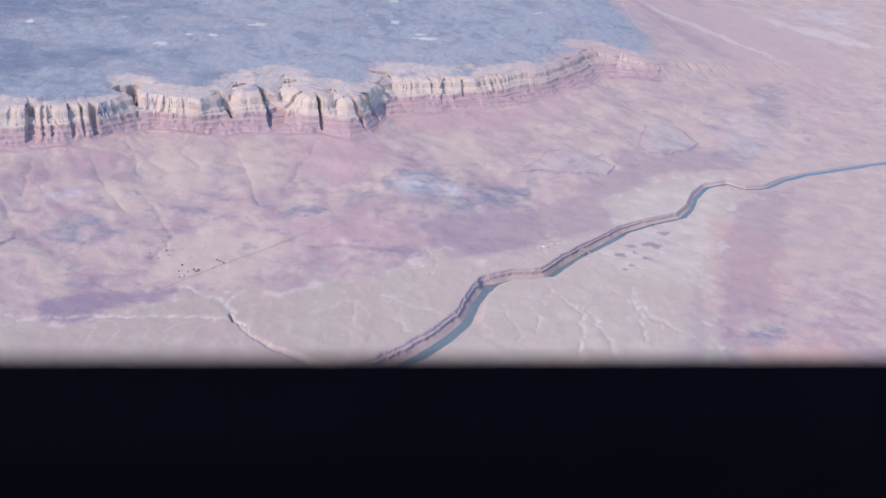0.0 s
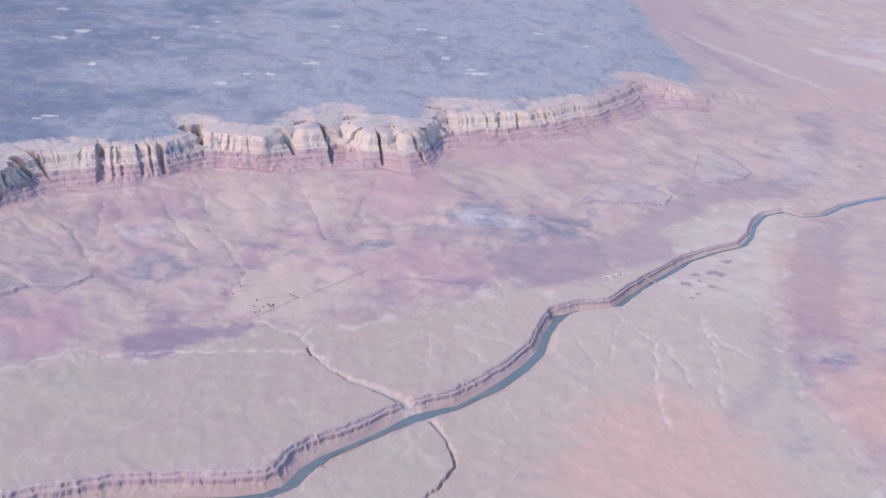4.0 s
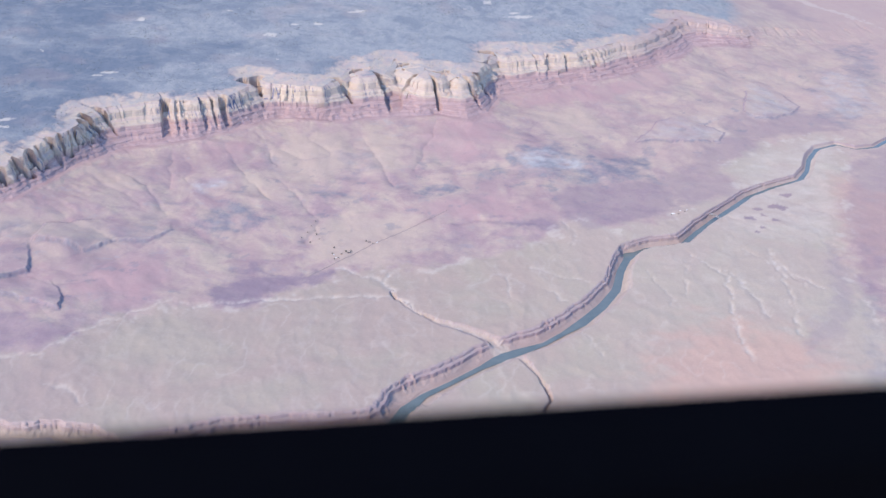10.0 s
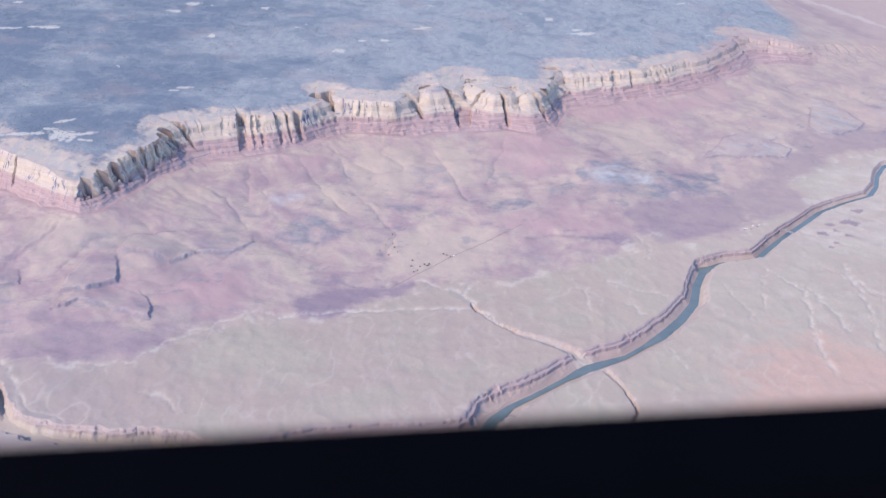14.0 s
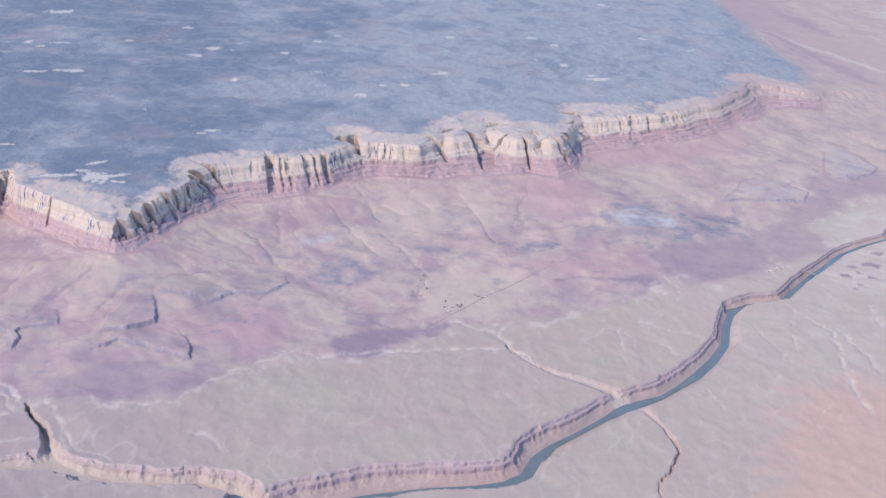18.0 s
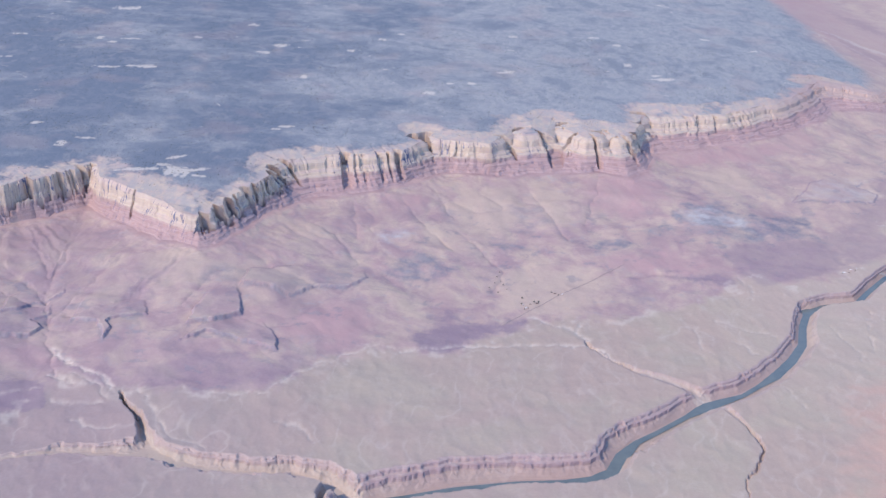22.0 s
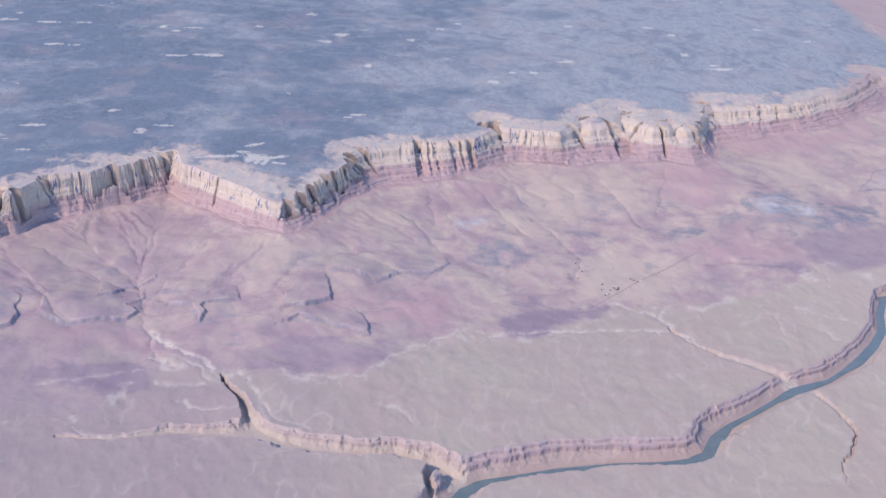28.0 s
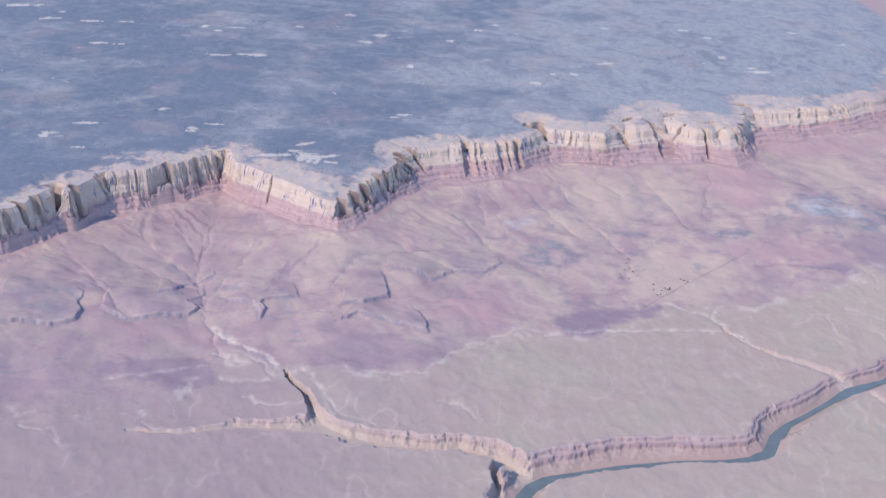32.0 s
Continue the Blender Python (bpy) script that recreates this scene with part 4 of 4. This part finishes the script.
# frayed pale threads of drainage on the limestone
thread = 1 - np.abs(grad((gx + 20 * fbm(gx, gy, 50, 3, 93)) / 48, (gy + 20 * fbm(gx, gy, 50, 3, 94)) / 90, 91)) * 6
wash_haze = np.maximum(wash_haze, 0.26 * smooth(thread, 0.45, 1.0) * m_flat * smooth(fbm(gx, gy, 120, 2, 92), -0.1, 0.25))
# limestone is paled towards the east, standing in for haze and glare
wash_haze = np.maximum(wash_haze, (0.38 + 0.3 * RAG_X) * smooth(fd, -5, 40) * smooth(gx - 0.35 * (gy - 1850) + 60 * FRAY, 330, 470) * smooth(gy, 1700, 1850))
wash_haze = np.maximum(wash_haze, 0.16 * smooth(gx + 0.3 * (gy - 1600), -100, 350) * m_flat * (1 - m_salmon)) * (1 - knolls)
gcw = gc + 0.06 * fbm(gx, gy, 26, 3, 99, 0.6) * (gc > 0) * (gc < 0.9)
m_red = smooth(-gcw, -0.50, -0.42) * (gs > -gw - 14) * smooth(-gu, -18, -2)
m_red = np.clip(np.maximum(m_red, 0.5 * np.maximum(ggorge - gscree, 0) + 0.3 * gscree * (1 - gside)), 0, 1) * (1 - smooth(gx, 690, 800))
edge = gs + 38 * fbm(gx, gy, 22, 4, 96, 0.65) - 48 * blobs(gx, gy, gx + 0.5 * (warp_x - gx), gy + 0.5 * (warp_y - gy), CREAM, 0.5, 1.3) + 46 * fbm(gx, gy, 70, 4, 95) + 6 * fbm(gx, gy, 10, 2, 97)
m_cream = smooth(gcw, 0.42, 0.50) * (1 - smooth(edge, 4, 42))
m_cream = np.maximum(m_cream, gband)
rosy = smooth(gx, 250, 480) * 0.7 * (gc > 0.4) * (gs < 14) * (gs > -gw) * (1 - smooth(gx, 690, 800))
m_red, m_cream = np.maximum(m_red, rosy), m_cream * (1 - 0.7 * smooth(gx, 250, 480))
east = gx - np.interp(gy, [2800, 3140, 3300, 3600, 3850, 4020, 5600], [690, 715, 672, 665, 630, 590, 300]) + 60 * fbm(gx, gy, 120, 4, 98)
m_scrub = smooth(edge, 4, 42) * smooth(gs, 2, 12) * (1 - smooth(east, -25, 60))
m_cream = m_cream * (1 - smooth(east, 20, 90)) * (1 - smooth(gx, 690, 800))
WHITE = WHITE_RIM + WHITE_WEST + WHITE_EAST
m_white = 0.7 * blobs(gx, gy, gx + 0.15 * (warp_x - gx), gy + 0.15 * (warp_y - gy), [(a, b, 1.1 * c, 0.62 * d, e) for a, b, c, d, e in WHITE]) * (gs > 0) * smooth(fbm(gx, 1.6 * gy, 18, 4, 89, 0.7), -0.42, -0.12)
m_white = np.maximum(m_white, 0.3 * blobs(gx, gy, warp_x, warp_y, [(950, 3300, 330, 16, -42), (1350, 3450, 200, 40, -30)]))
m_dark = 0.75 * blobs(gx, gy, gx + 0.6 * (warp_x - gx), gy + 0.6 * (warp_y - gy), THICKETS, 0.3, 1.4) * m_scrub
m_scrub = m_scrub * (1 - 0.2 * smooth(fbm(gx, gy, 140, 3, 103), 0.1, 0.4))


def sheet(name, faces, label, category, kind, parent=None):
    """One mesh of the land from a choice of the grid's cells."""
    rows, cols = np.nonzero(faces)
    a = rows * COLS + cols
    quads = np.stack([a, a + 1, a + COLS + 1, a + COLS], 1)
    used, inv = np.unique(quads, return_inverse=True)
    inv = inv.reshape(-1).astype(np.int32)
    me = bpy.data.meshes.new(name)
    me.vertices.add(len(used))
    me.vertices.foreach_set("co", np.stack([gx.ravel()[used], gy.ravel()[used], gz.ravel()[used]], 1).astype(np.float32).ravel())
    me.loops.add(len(inv))
    me.loops.foreach_set("vertex_index", inv)
    me.polygons.add(len(quads))
    me.polygons.foreach_set("loop_start", np.arange(0, len(inv), 4, dtype=np.int32))
    me.polygons.foreach_set("use_smooth", np.full(len(quads), parent is None and name != "gorge"))
    for att, layers in (("mask_soil", (m_flat, m_salmon, m_mauve)), ("mask_rock", (m_grey, wash_haze, m_red)), ("mask_top", (m_cream, m_scrub, m_white)), ("mask_clay", (m_tan, m_rose, m_pale)), ("mask_wood", (m_dark, m_dark, m_dark))):
        lay = me.attributes.new(att, "FLOAT_COLOR", "POINT")
        lay.data.foreach_set("color", np.stack([q.ravel()[used] for q in layers] + [np.ones(len(used))], 1).astype(np.float32).ravel())
    run = me.attributes.new("slope_run", "FLOAT_VECTOR", "POINT")
    run.data.foreach_set("vector", np.stack([garc.ravel()[used], gu.ravel()[used], 0 * used], 1).astype(np.float32).ravel())
    me.materials.append(LAND)
    me.update(calc_edges=True)
    ob = new(name, me)
    ob.parent = parent
    return tagged(ob, label, category, "", kind)


cell_s, cell_g, cell_c = gwhole[:-1, :-1], ggorge[:-1, :-1], gc[:-1, :-1]
is_top = cell_s > 45
cell_w = gw[:-1, :-1]
is_cliff = (cell_s <= 45) & (cell_s > -cell_w - 10) & (gx[:-1, :-1] < 780)
is_gorge = (cell_g > 0.5) & ~is_top & ~is_cliff
sheet("ground", ~is_top & ~is_cliff & ~is_gorge, "pale pink and cream desert plain below the cliffs", "desert plain", "structure")
sheet("plateau", is_top, "scrub plateau, blue-grey with haze in its colour, with white sand clearings", "plateau", "structure")
sheet("gorge", is_gorge, "stepped rock walls of the river gorge and its side canyons", "canyon", "structure")
escarpment = tagged(new("escarpment"), "long fluted cliff of cream rock over dusky red ledges", "cliff")
cuts = [RUN[k] for k in (0, 4, 6, 8, 11, 14, 16, 19, 22, 24, 26, 30, 33, 36, 40, 43, 46, 49, 51)] + [1e9]
cell_run = garc[:-1, :-1]
for r0, r1 in zip(cuts, cuts[1:]):
    here = is_cliff & (cell_run >= r0) & (cell_run < r1)
    if here.any():
        sheet("buttress", here, "", "", "", escarpment)


# ---- the river ----
def water_material():
    m, n, l, b = nodes("river_water", 0.12)
    pos = n.new("ShaderNodeNewGeometry").outputs["Position"]
    f = noise_node(n, l, pos, 0.05, 4)
    l.new(mix(n, l, ramp(n, l, f, 0.35, 0.65), (0.115, 0.145, 0.145), (0.145, 0.175, 0.17)), b.inputs["Base Color"])
    b.inputs["Specular IOR Level"].default_value = 0.35
    bump = n.new("ShaderNodeBump")
    bump.inputs["Strength"].default_value, bump.inputs["Distance"].default_value = 0.2, 0.2
    l.new(noise_node(n, l, pos, 0.6, 3), bump.inputs["Height"])
    l.new(bump.outputs[0], b.inputs["Normal"])
    return m


def river():
    pts = RIVER + RIVER_LOW[1:]
    # the share of the floor under water: bars and boulder fans narrow it; sized to fit the camera's view
    share = [0.55] * len(RIVER) + [0.46, 0.42, 0.42, 0.3, 0.15, 0.14, 0.36, 0.16, 0.14, 0.16, 0.28, 0.36, 0.26, 0.14, 0.13, 0.13, 0.2, 0.3, 0.36, 0.4, 0.4]
    bm = bmesh.new()
    prev = None
    for i, (x, y, z, half) in enumerate(pts):
        a, b = pts[max(i - 1, 0)], pts[min(i + 1, len(pts) - 1)]
        way = Vector((b[0] - a[0], b[1] - a[1], 0)).normalized()
        side = Vector((-way.y, way.x, 0)) * half * share[i]
        row = [bm.verts.new(Vector((x, y, z)) + side * k) for k in (-1, 0, 1)]
        if prev:
            for j in range(2):
                bm.faces.new((prev[j], row[j], row[j + 1], prev[j + 1]))
        prev = row
    bmesh.ops.recalc_face_normals(bm, faces=bm.faces)
    me = bpy.data.meshes.new("river")
    bm.to_mesh(me)
    me.materials.append(water_material())
    return tagged(new("river", me), "calm grey-green river winding through the gorge", "river", "", "structure")


river()


# ---- the aircraft's window ledge: one copy per camera step along the flight line, each pitched nose-up and set to fit the camera's view ----
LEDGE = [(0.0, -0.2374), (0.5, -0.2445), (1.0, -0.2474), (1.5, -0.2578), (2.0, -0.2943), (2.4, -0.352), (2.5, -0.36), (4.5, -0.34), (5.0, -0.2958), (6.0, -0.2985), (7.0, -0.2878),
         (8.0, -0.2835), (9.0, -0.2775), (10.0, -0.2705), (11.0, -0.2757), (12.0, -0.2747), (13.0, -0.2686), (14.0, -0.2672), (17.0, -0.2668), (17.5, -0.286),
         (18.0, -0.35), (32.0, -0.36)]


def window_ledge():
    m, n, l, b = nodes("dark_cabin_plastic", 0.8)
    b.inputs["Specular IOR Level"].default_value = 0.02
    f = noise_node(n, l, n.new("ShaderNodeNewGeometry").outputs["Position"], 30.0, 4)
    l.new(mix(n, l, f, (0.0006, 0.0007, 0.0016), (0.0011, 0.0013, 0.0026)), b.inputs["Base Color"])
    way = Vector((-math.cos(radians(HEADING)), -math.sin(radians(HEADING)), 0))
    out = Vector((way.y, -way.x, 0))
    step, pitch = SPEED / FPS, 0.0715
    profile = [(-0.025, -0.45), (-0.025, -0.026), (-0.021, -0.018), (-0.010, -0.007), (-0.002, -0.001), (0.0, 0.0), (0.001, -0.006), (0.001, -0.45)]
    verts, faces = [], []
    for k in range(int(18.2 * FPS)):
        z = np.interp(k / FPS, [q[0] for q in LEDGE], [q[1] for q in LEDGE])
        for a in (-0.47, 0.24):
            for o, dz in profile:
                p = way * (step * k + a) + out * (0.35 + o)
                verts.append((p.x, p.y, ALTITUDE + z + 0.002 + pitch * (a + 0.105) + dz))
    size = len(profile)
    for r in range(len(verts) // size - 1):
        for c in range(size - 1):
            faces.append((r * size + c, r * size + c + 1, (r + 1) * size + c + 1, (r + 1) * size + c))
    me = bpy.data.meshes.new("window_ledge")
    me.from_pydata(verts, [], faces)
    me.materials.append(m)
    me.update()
    return tagged(new("window_ledge", me), "dark plastic lower ledge of the aircraft cabin window, repeated along the flight to fit the view", "window ledge", "", "structure")


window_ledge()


# ---- things on the land ----
def part(name, bm, material, parent, label=""):
    me = bpy.data.meshes.new(name)
    bm.to_mesh(me)
    bm.free()
    if material:
        me.materials.append(material)
    ob = new(name, me)
    ob.parent = parent
    return tagged(ob, label)


def ground_z(points):
    p = np.array(points, float)
    return land_height(p[:, 0], p[:, 1])[0]


def plain_material(name, a, b, scale, rough=0.85):
    m, n, l, bs = nodes(name, rough)
    f = noise_node(n, l, n.new("ShaderNodeNewGeometry").outputs["Position"], scale, 5)
    l.new(mix(n, l, ramp(n, l, f, 0.35, 0.65), a, b), bs.inputs["Base Color"])
    return m


def box(bm, size, at, turn=0.0):
    m = Matrix.Translation(at) @ Matrix.Rotation(turn, 4, "Z") @ Matrix.Diagonal((*size, 1))
    return bmesh.ops.create_cube(bm, size=1.0, matrix=m)["verts"]


ASPHALT = plain_material("worn_asphalt", (0.24, 0.19, 0.18), (0.29, 0.23, 0.22), 0.3)
STEEL = plain_material("weathered_steel", (0.16, 0.13, 0.12), (0.22, 0.18, 0.17), 0.8, 0.6)
CONCRETE = plain_material("pale_concrete", (0.36, 0.33, 0.30), (0.42, 0.39, 0.35), 0.6)
WALL = plain_material("sandstone_wall", (0.36, 0.26, 0.21), (0.44, 0.33, 0.27), 1.2)
ROOF_DARK = plain_material("dark_roof", (0.08, 0.07, 0.07), (0.12, 0.10, 0.10), 1.0)
ROOF_PALE = plain_material("pale_metal_roof", (0.60, 0.58, 0.56), (0.70, 0.68, 0.65), 1.0, 0.5)
LEAF = plain_material("dusty_foliage", (0.05, 0.06, 0.045), (0.09, 0.095, 0.07), 2.0)
BARK = plain_material("grey_bark", (0.14, 0.11, 0.09), (0.2, 0.16, 0.13), 3.0)


def road():
    line = [(-352, 1618), (-336, 1638), (-247, 1733), (-128, 1843), (-105, 1864)]
    pts = []
    for (x0, y0), (x1, y1) in zip(line, line[1:]):
        k = max(2, int(math.hypot(x1 - x0, y1 - y0) / 4))
        pts += [(x0 + (x1 - x0) * i / k, y0 + (y1 - y0) * i / k) for i in range(k)]
    way = Vector((0.735, 0.678, 0))
    side = Vector((-way.y, way.x, 0)) * 0.7
    rows = [[(x + side.x * k, y + side.y * k) for k in (-1, 0, 1)] for x, y in pts]
    z = np.array([ground_z(r) for r in rows]).max(axis=1)
    bm = bmesh.new()
    prev = None
    for r, h in zip(rows, z):
        vs = [bm.verts.new((x, y, h + 0.25)) for x, y in r]
        if prev:
            for j in range(2):
                bm.faces.new((prev[j], prev[j + 1], vs[j + 1], vs[j]))
        prev = vs
    return tagged(part("road", bm, ASPHALT, None), "straight grey desert highway crossing the plain", "road", "", "structure")


def bridge(x0, y0, x1, y1, name_label):
    """A steel arch bridge over the gorge: deck, two ribs, columns, railings and abutments."""
    a, b = Vector((x0, y0, 0)), Vector((x1, y1, 0))
    span = (b - a).length
    z = max(float(h) for h in ground_z([(x0, y0), (x1, y1)])) + 0.3
    top = tagged(new("arch_bridge"), name_label, "bridge", "bridges over the gorge")
    top.matrix_world = Matrix.Translation((*((a + b) / 2).xy, z)) @ Matrix.Rotation(math.atan2(b.y - a.y, b.x - a.x), 4, "Z")
    bm = bmesh.new()
    box(bm, (span + 3, 1.5, 0.25), (0, 0, 0))
    part("deck", bm, CONCRETE, top, "pale concrete deck")
    for side in (-0.55, 0.55):
        bm = bmesh.new()
        n = 14
        for i in range(n):
            t0, t1 = i / n * 2 - 1, (i + 1) / n * 2 - 1
            p0, p1 = Vector((t0 * span / 2, side, -0.5 - 4.2 * t0 * t0)), Vector((t1 * span / 2, side, -0.5 - 4.2 * t1 * t1))
            d = p1 - p0
            m = Matrix.Translation((p0 + p1) / 2) @ Matrix.Rotation(-math.atan2(d.z, d.x), 4, "Y") @ Matrix.Diagonal((d.length, 0.22, 0.4, 1))
            bmesh.ops.create_cube(bm, size=1.0, matrix=m)
        part("arch_rib", bm, STEEL, top, "dark steel arch rib")
        for i in range(1, 10):
            x = (i / 10 - 0.5) * span
            drop = 0.5 + 4.2 * (2 * x / span) ** 2
            if drop > 0.8:
                bm = bmesh.new()
                box(bm, (0.18, 0.18, drop), (x, side, -drop / 2))
                part("column", bm, STEEL, top)
        bm = bmesh.new()
        box(bm, (span + 3, 0.06, 0.06), (0, side * 1.3, 0.45))
        for i in range(15):
            box(bm, (0.06, 0.06, 0.36), ((i / 14 - 0.5) * (span + 2.8), side * 1.3, 0.28))
        part("railing", bm, STEEL, top)
    for end in (-1, 1):
        bm = bmesh.new()
        box(bm, (1.6, 2.0, 1.6), (end * (span / 2 + 0.9), 0, -0.85))
        part("abutment", bm, CONCRETE, top)
    return top


def house(x, y, w, d, h, turn, roof, label, group):
    z = float(ground_z([(x, y)])[0])
    top = tagged(new("house"), label, "house", group)
    top.matrix_world = Matrix.Translation((x, y, z - 0.1)) @ Matrix.Rotation(radians(turn), 4, "Z")
    bm = bmesh.new()
    box(bm, (w, d, h), (0, 0, h / 2))
    part("wall", bm, WALL, top)
    bm = bmesh.new()
    e = 0.2
    lo = [(-w / 2 - e, -d / 2 - e, h), (w / 2 + e, -d / 2 - e, h), (w / 2 + e, d / 2 + e, h), (-w / 2 - e, d / 2 + e, h), (-w / 2 - e, 0, h + d * 0.3), (w / 2 + e, 0, h + d * 0.3)]
    v = [bm.verts.new(p) for p in lo]
    for f in ((0, 1, 5, 4), (2, 3, 4, 5), (0, 4, 3), (1, 2, 5), (3, 2, 1, 0)):
        bm.faces.new([v[k] for k in f])
    part("roof", bm, roof, top)
    bm = bmesh.new()
    box(bm, (0.3, 0.06, h * 0.7), (w * 0.12, -d / 2 - 0.02, h * 0.35))
    part("door", bm, ROOF_DARK, top)
    for k in (-0.3, 0.34):
        bm = bmesh.new()
        box(bm, (0.35, 0.06, h * 0.3), (w * k, -d / 2 - 0.02, h * 0.6))
        part("window", bm, ROOF_DARK, top)
    return top


def tree(x, y, size, seed, label="dark dusty desert tree beside the houses"):
    rng = random.Random(seed)
    z = float(ground_z([(x, y)])[0])
    top = tagged(new("tree"), label, "tree", "trees on the plain")
    top.matrix_world = Matrix.Translation((x, y, z - 0.05))
    bm = bmesh.new()
    bmesh.ops.create_cone(bm, segments=6, radius1=size * 0.09, radius2=size * 0.04, depth=size * 0.5, matrix=Matrix.Translation((0, 0, size * 0.25)))
    part("trunk", bm, BARK, top)
    bm = bmesh.new()
    for _ in range(34):
        a, r, hgt = rng.random() * 6.28, size * 0.5 * rng.random() ** 0.6, size * (0.35 + 0.6 * rng.random())
        m = Matrix.Translation((math.cos(a) * r, math.sin(a) * r, hgt)) @ Matrix.Rotation(rng.random() * 6, 4, "X") @ Matrix.Diagonal((1, 0.8, 0.6, 1))
        bmesh.ops.create_icosphere(bm, subdivisions=1, radius=size * (0.10 + 0.12 * rng.random()), matrix=m)
    part("crown", bm, LEAF, top)
    return top


road()
bridge(399, 1888, 414, 1870, "dark steel arch bridge across the narrow gorge")
bridge(402, 1891, 417, 1873, "slim steel arch footbridge beside the road bridge")
for x, y, w, d, h, turn, roof, label in [
        (-285, 1705, 5.0, 2.6, 1.1, 20, ROOF_DARK, "long sandstone lodge with a dark roof"), (-298, 1700, 2.6, 1.8, 0.9, 40, ROOF_DARK, "small sandstone cabin with a dark roof"),
        (-306, 1686, 2.4, 1.8, 0.9, 10, ROOF_PALE, "small cabin with a pale roof"), (-237, 1741, 3.0, 1.8, 0.9, 25, ROOF_PALE, "roadside house with a pale metal roof"),
        (-250, 1742, 4.4, 2.0, 1.0, 5, ROOF_DARK, "low roadside house with a dark roof"), (-311, 1695, 2.2, 1.6, 0.9, 60, ROOF_PALE, "tiny cabin with a pale roof")]:
    house(x, y, w, d, h, turn, roof, label, "houses on the plain")
for x, y, w, d, h, turn, roof, label in [
        (326, 1884, 6.0, 2.2, 1.0, 4, ROOF_PALE, "long low lodge with a white roof"), (342, 1896, 4.0, 2.4, 1.0, 10, ROOF_PALE, "lodge building with a white roof"),
        (336, 1884, 3.0, 1.8, 0.9, 0, ROOF_DARK, "lodge outbuilding with a dark roof"), (356, 1902, 2.6, 1.8, 0.9, 30, ROOF_PALE, "small lodge cabin with a white roof")]:
    house(x, y, w, d, h, turn, roof, label, "lodge near the bridge")
for k, (x, y, size) in enumerate([(-349, 1798, 2.4), (-355, 1780, 2.0), (-344, 1756, 2.6), (-354, 1732, 2.2), (-370, 1742, 2.0), (-311, 1717, 2.8), (-313, 1698, 2.6),
                                  (-309, 1680, 2.2), (-302, 1685, 2.0), (-290, 1708, 3.0), (-282, 1709, 3.2), (-256, 1744, 2.6), (-244, 1737, 2.2), (-360, 1760, 1.8),
                                  (-348, 1770, 1.8), (-338, 1742, 1.6), (322, 1880, 2.0), (350, 1892, 2.2)]):
    tree(x, y, size, 500 + k)


def junipers():
    """Low dark trees scattered over the plateau, thicker in swales."""
    rng = np.random.RandomState(7)
    x, y = rng.uniform(-1700, 750, 60000), rng.uniform(1650, 3100, 60000)
    z, s, *_ = land_height(x, y)
    dense = fbm(x, y, 160, 3, 111) + 0.5 * fbm(x, y, 30, 2, 113)
    keep = np.nonzero((s > 25) & (dense > rng.uniform(-0.3, 0.6, len(x))))[0][:9000]
    unit = np.array([(1, 0, 0.35), (-0.5, 0.87, 0.35), (-0.5, -0.87, 0.35), (0, 0, 1.1), (0, 0, -0.1)])
    tri = np.array([(0, 1, 3), (1, 2, 3), (2, 0, 3), (1, 0, 4), (2, 1, 4), (0, 2, 4)])
    size = rng.uniform(0.5, 1.3, len(keep))
    turn = rng.uniform(0, 6.28, len(keep))
    co, si = np.cos(turn)[:, None], np.sin(turn)[:, None]
    vx = (unit[:, 0] * co - unit[:, 1] * si) * size[:, None] + x[keep][:, None]
    vy = (unit[:, 0] * si + unit[:, 1] * co) * size[:, None] + y[keep][:, None]
    vz = unit[:, 2] * size[:, None] + z[keep][:, None]
    me = bpy.data.meshes.new("juniper_scrub")
    me.from_pydata(np.stack([vx, vy, vz], 2).reshape(-1, 3).tolist(), [], (tri[None] + 5 * np.arange(len(keep))[:, None, None]).reshape(-1, 3).tolist())
    me.materials.append(LEAF)
    me.update()
    return tagged(new("juniper_scrub", me), "scattered dark junipers on the plateau", "juniper scrub", "", "stuff")


junipers()
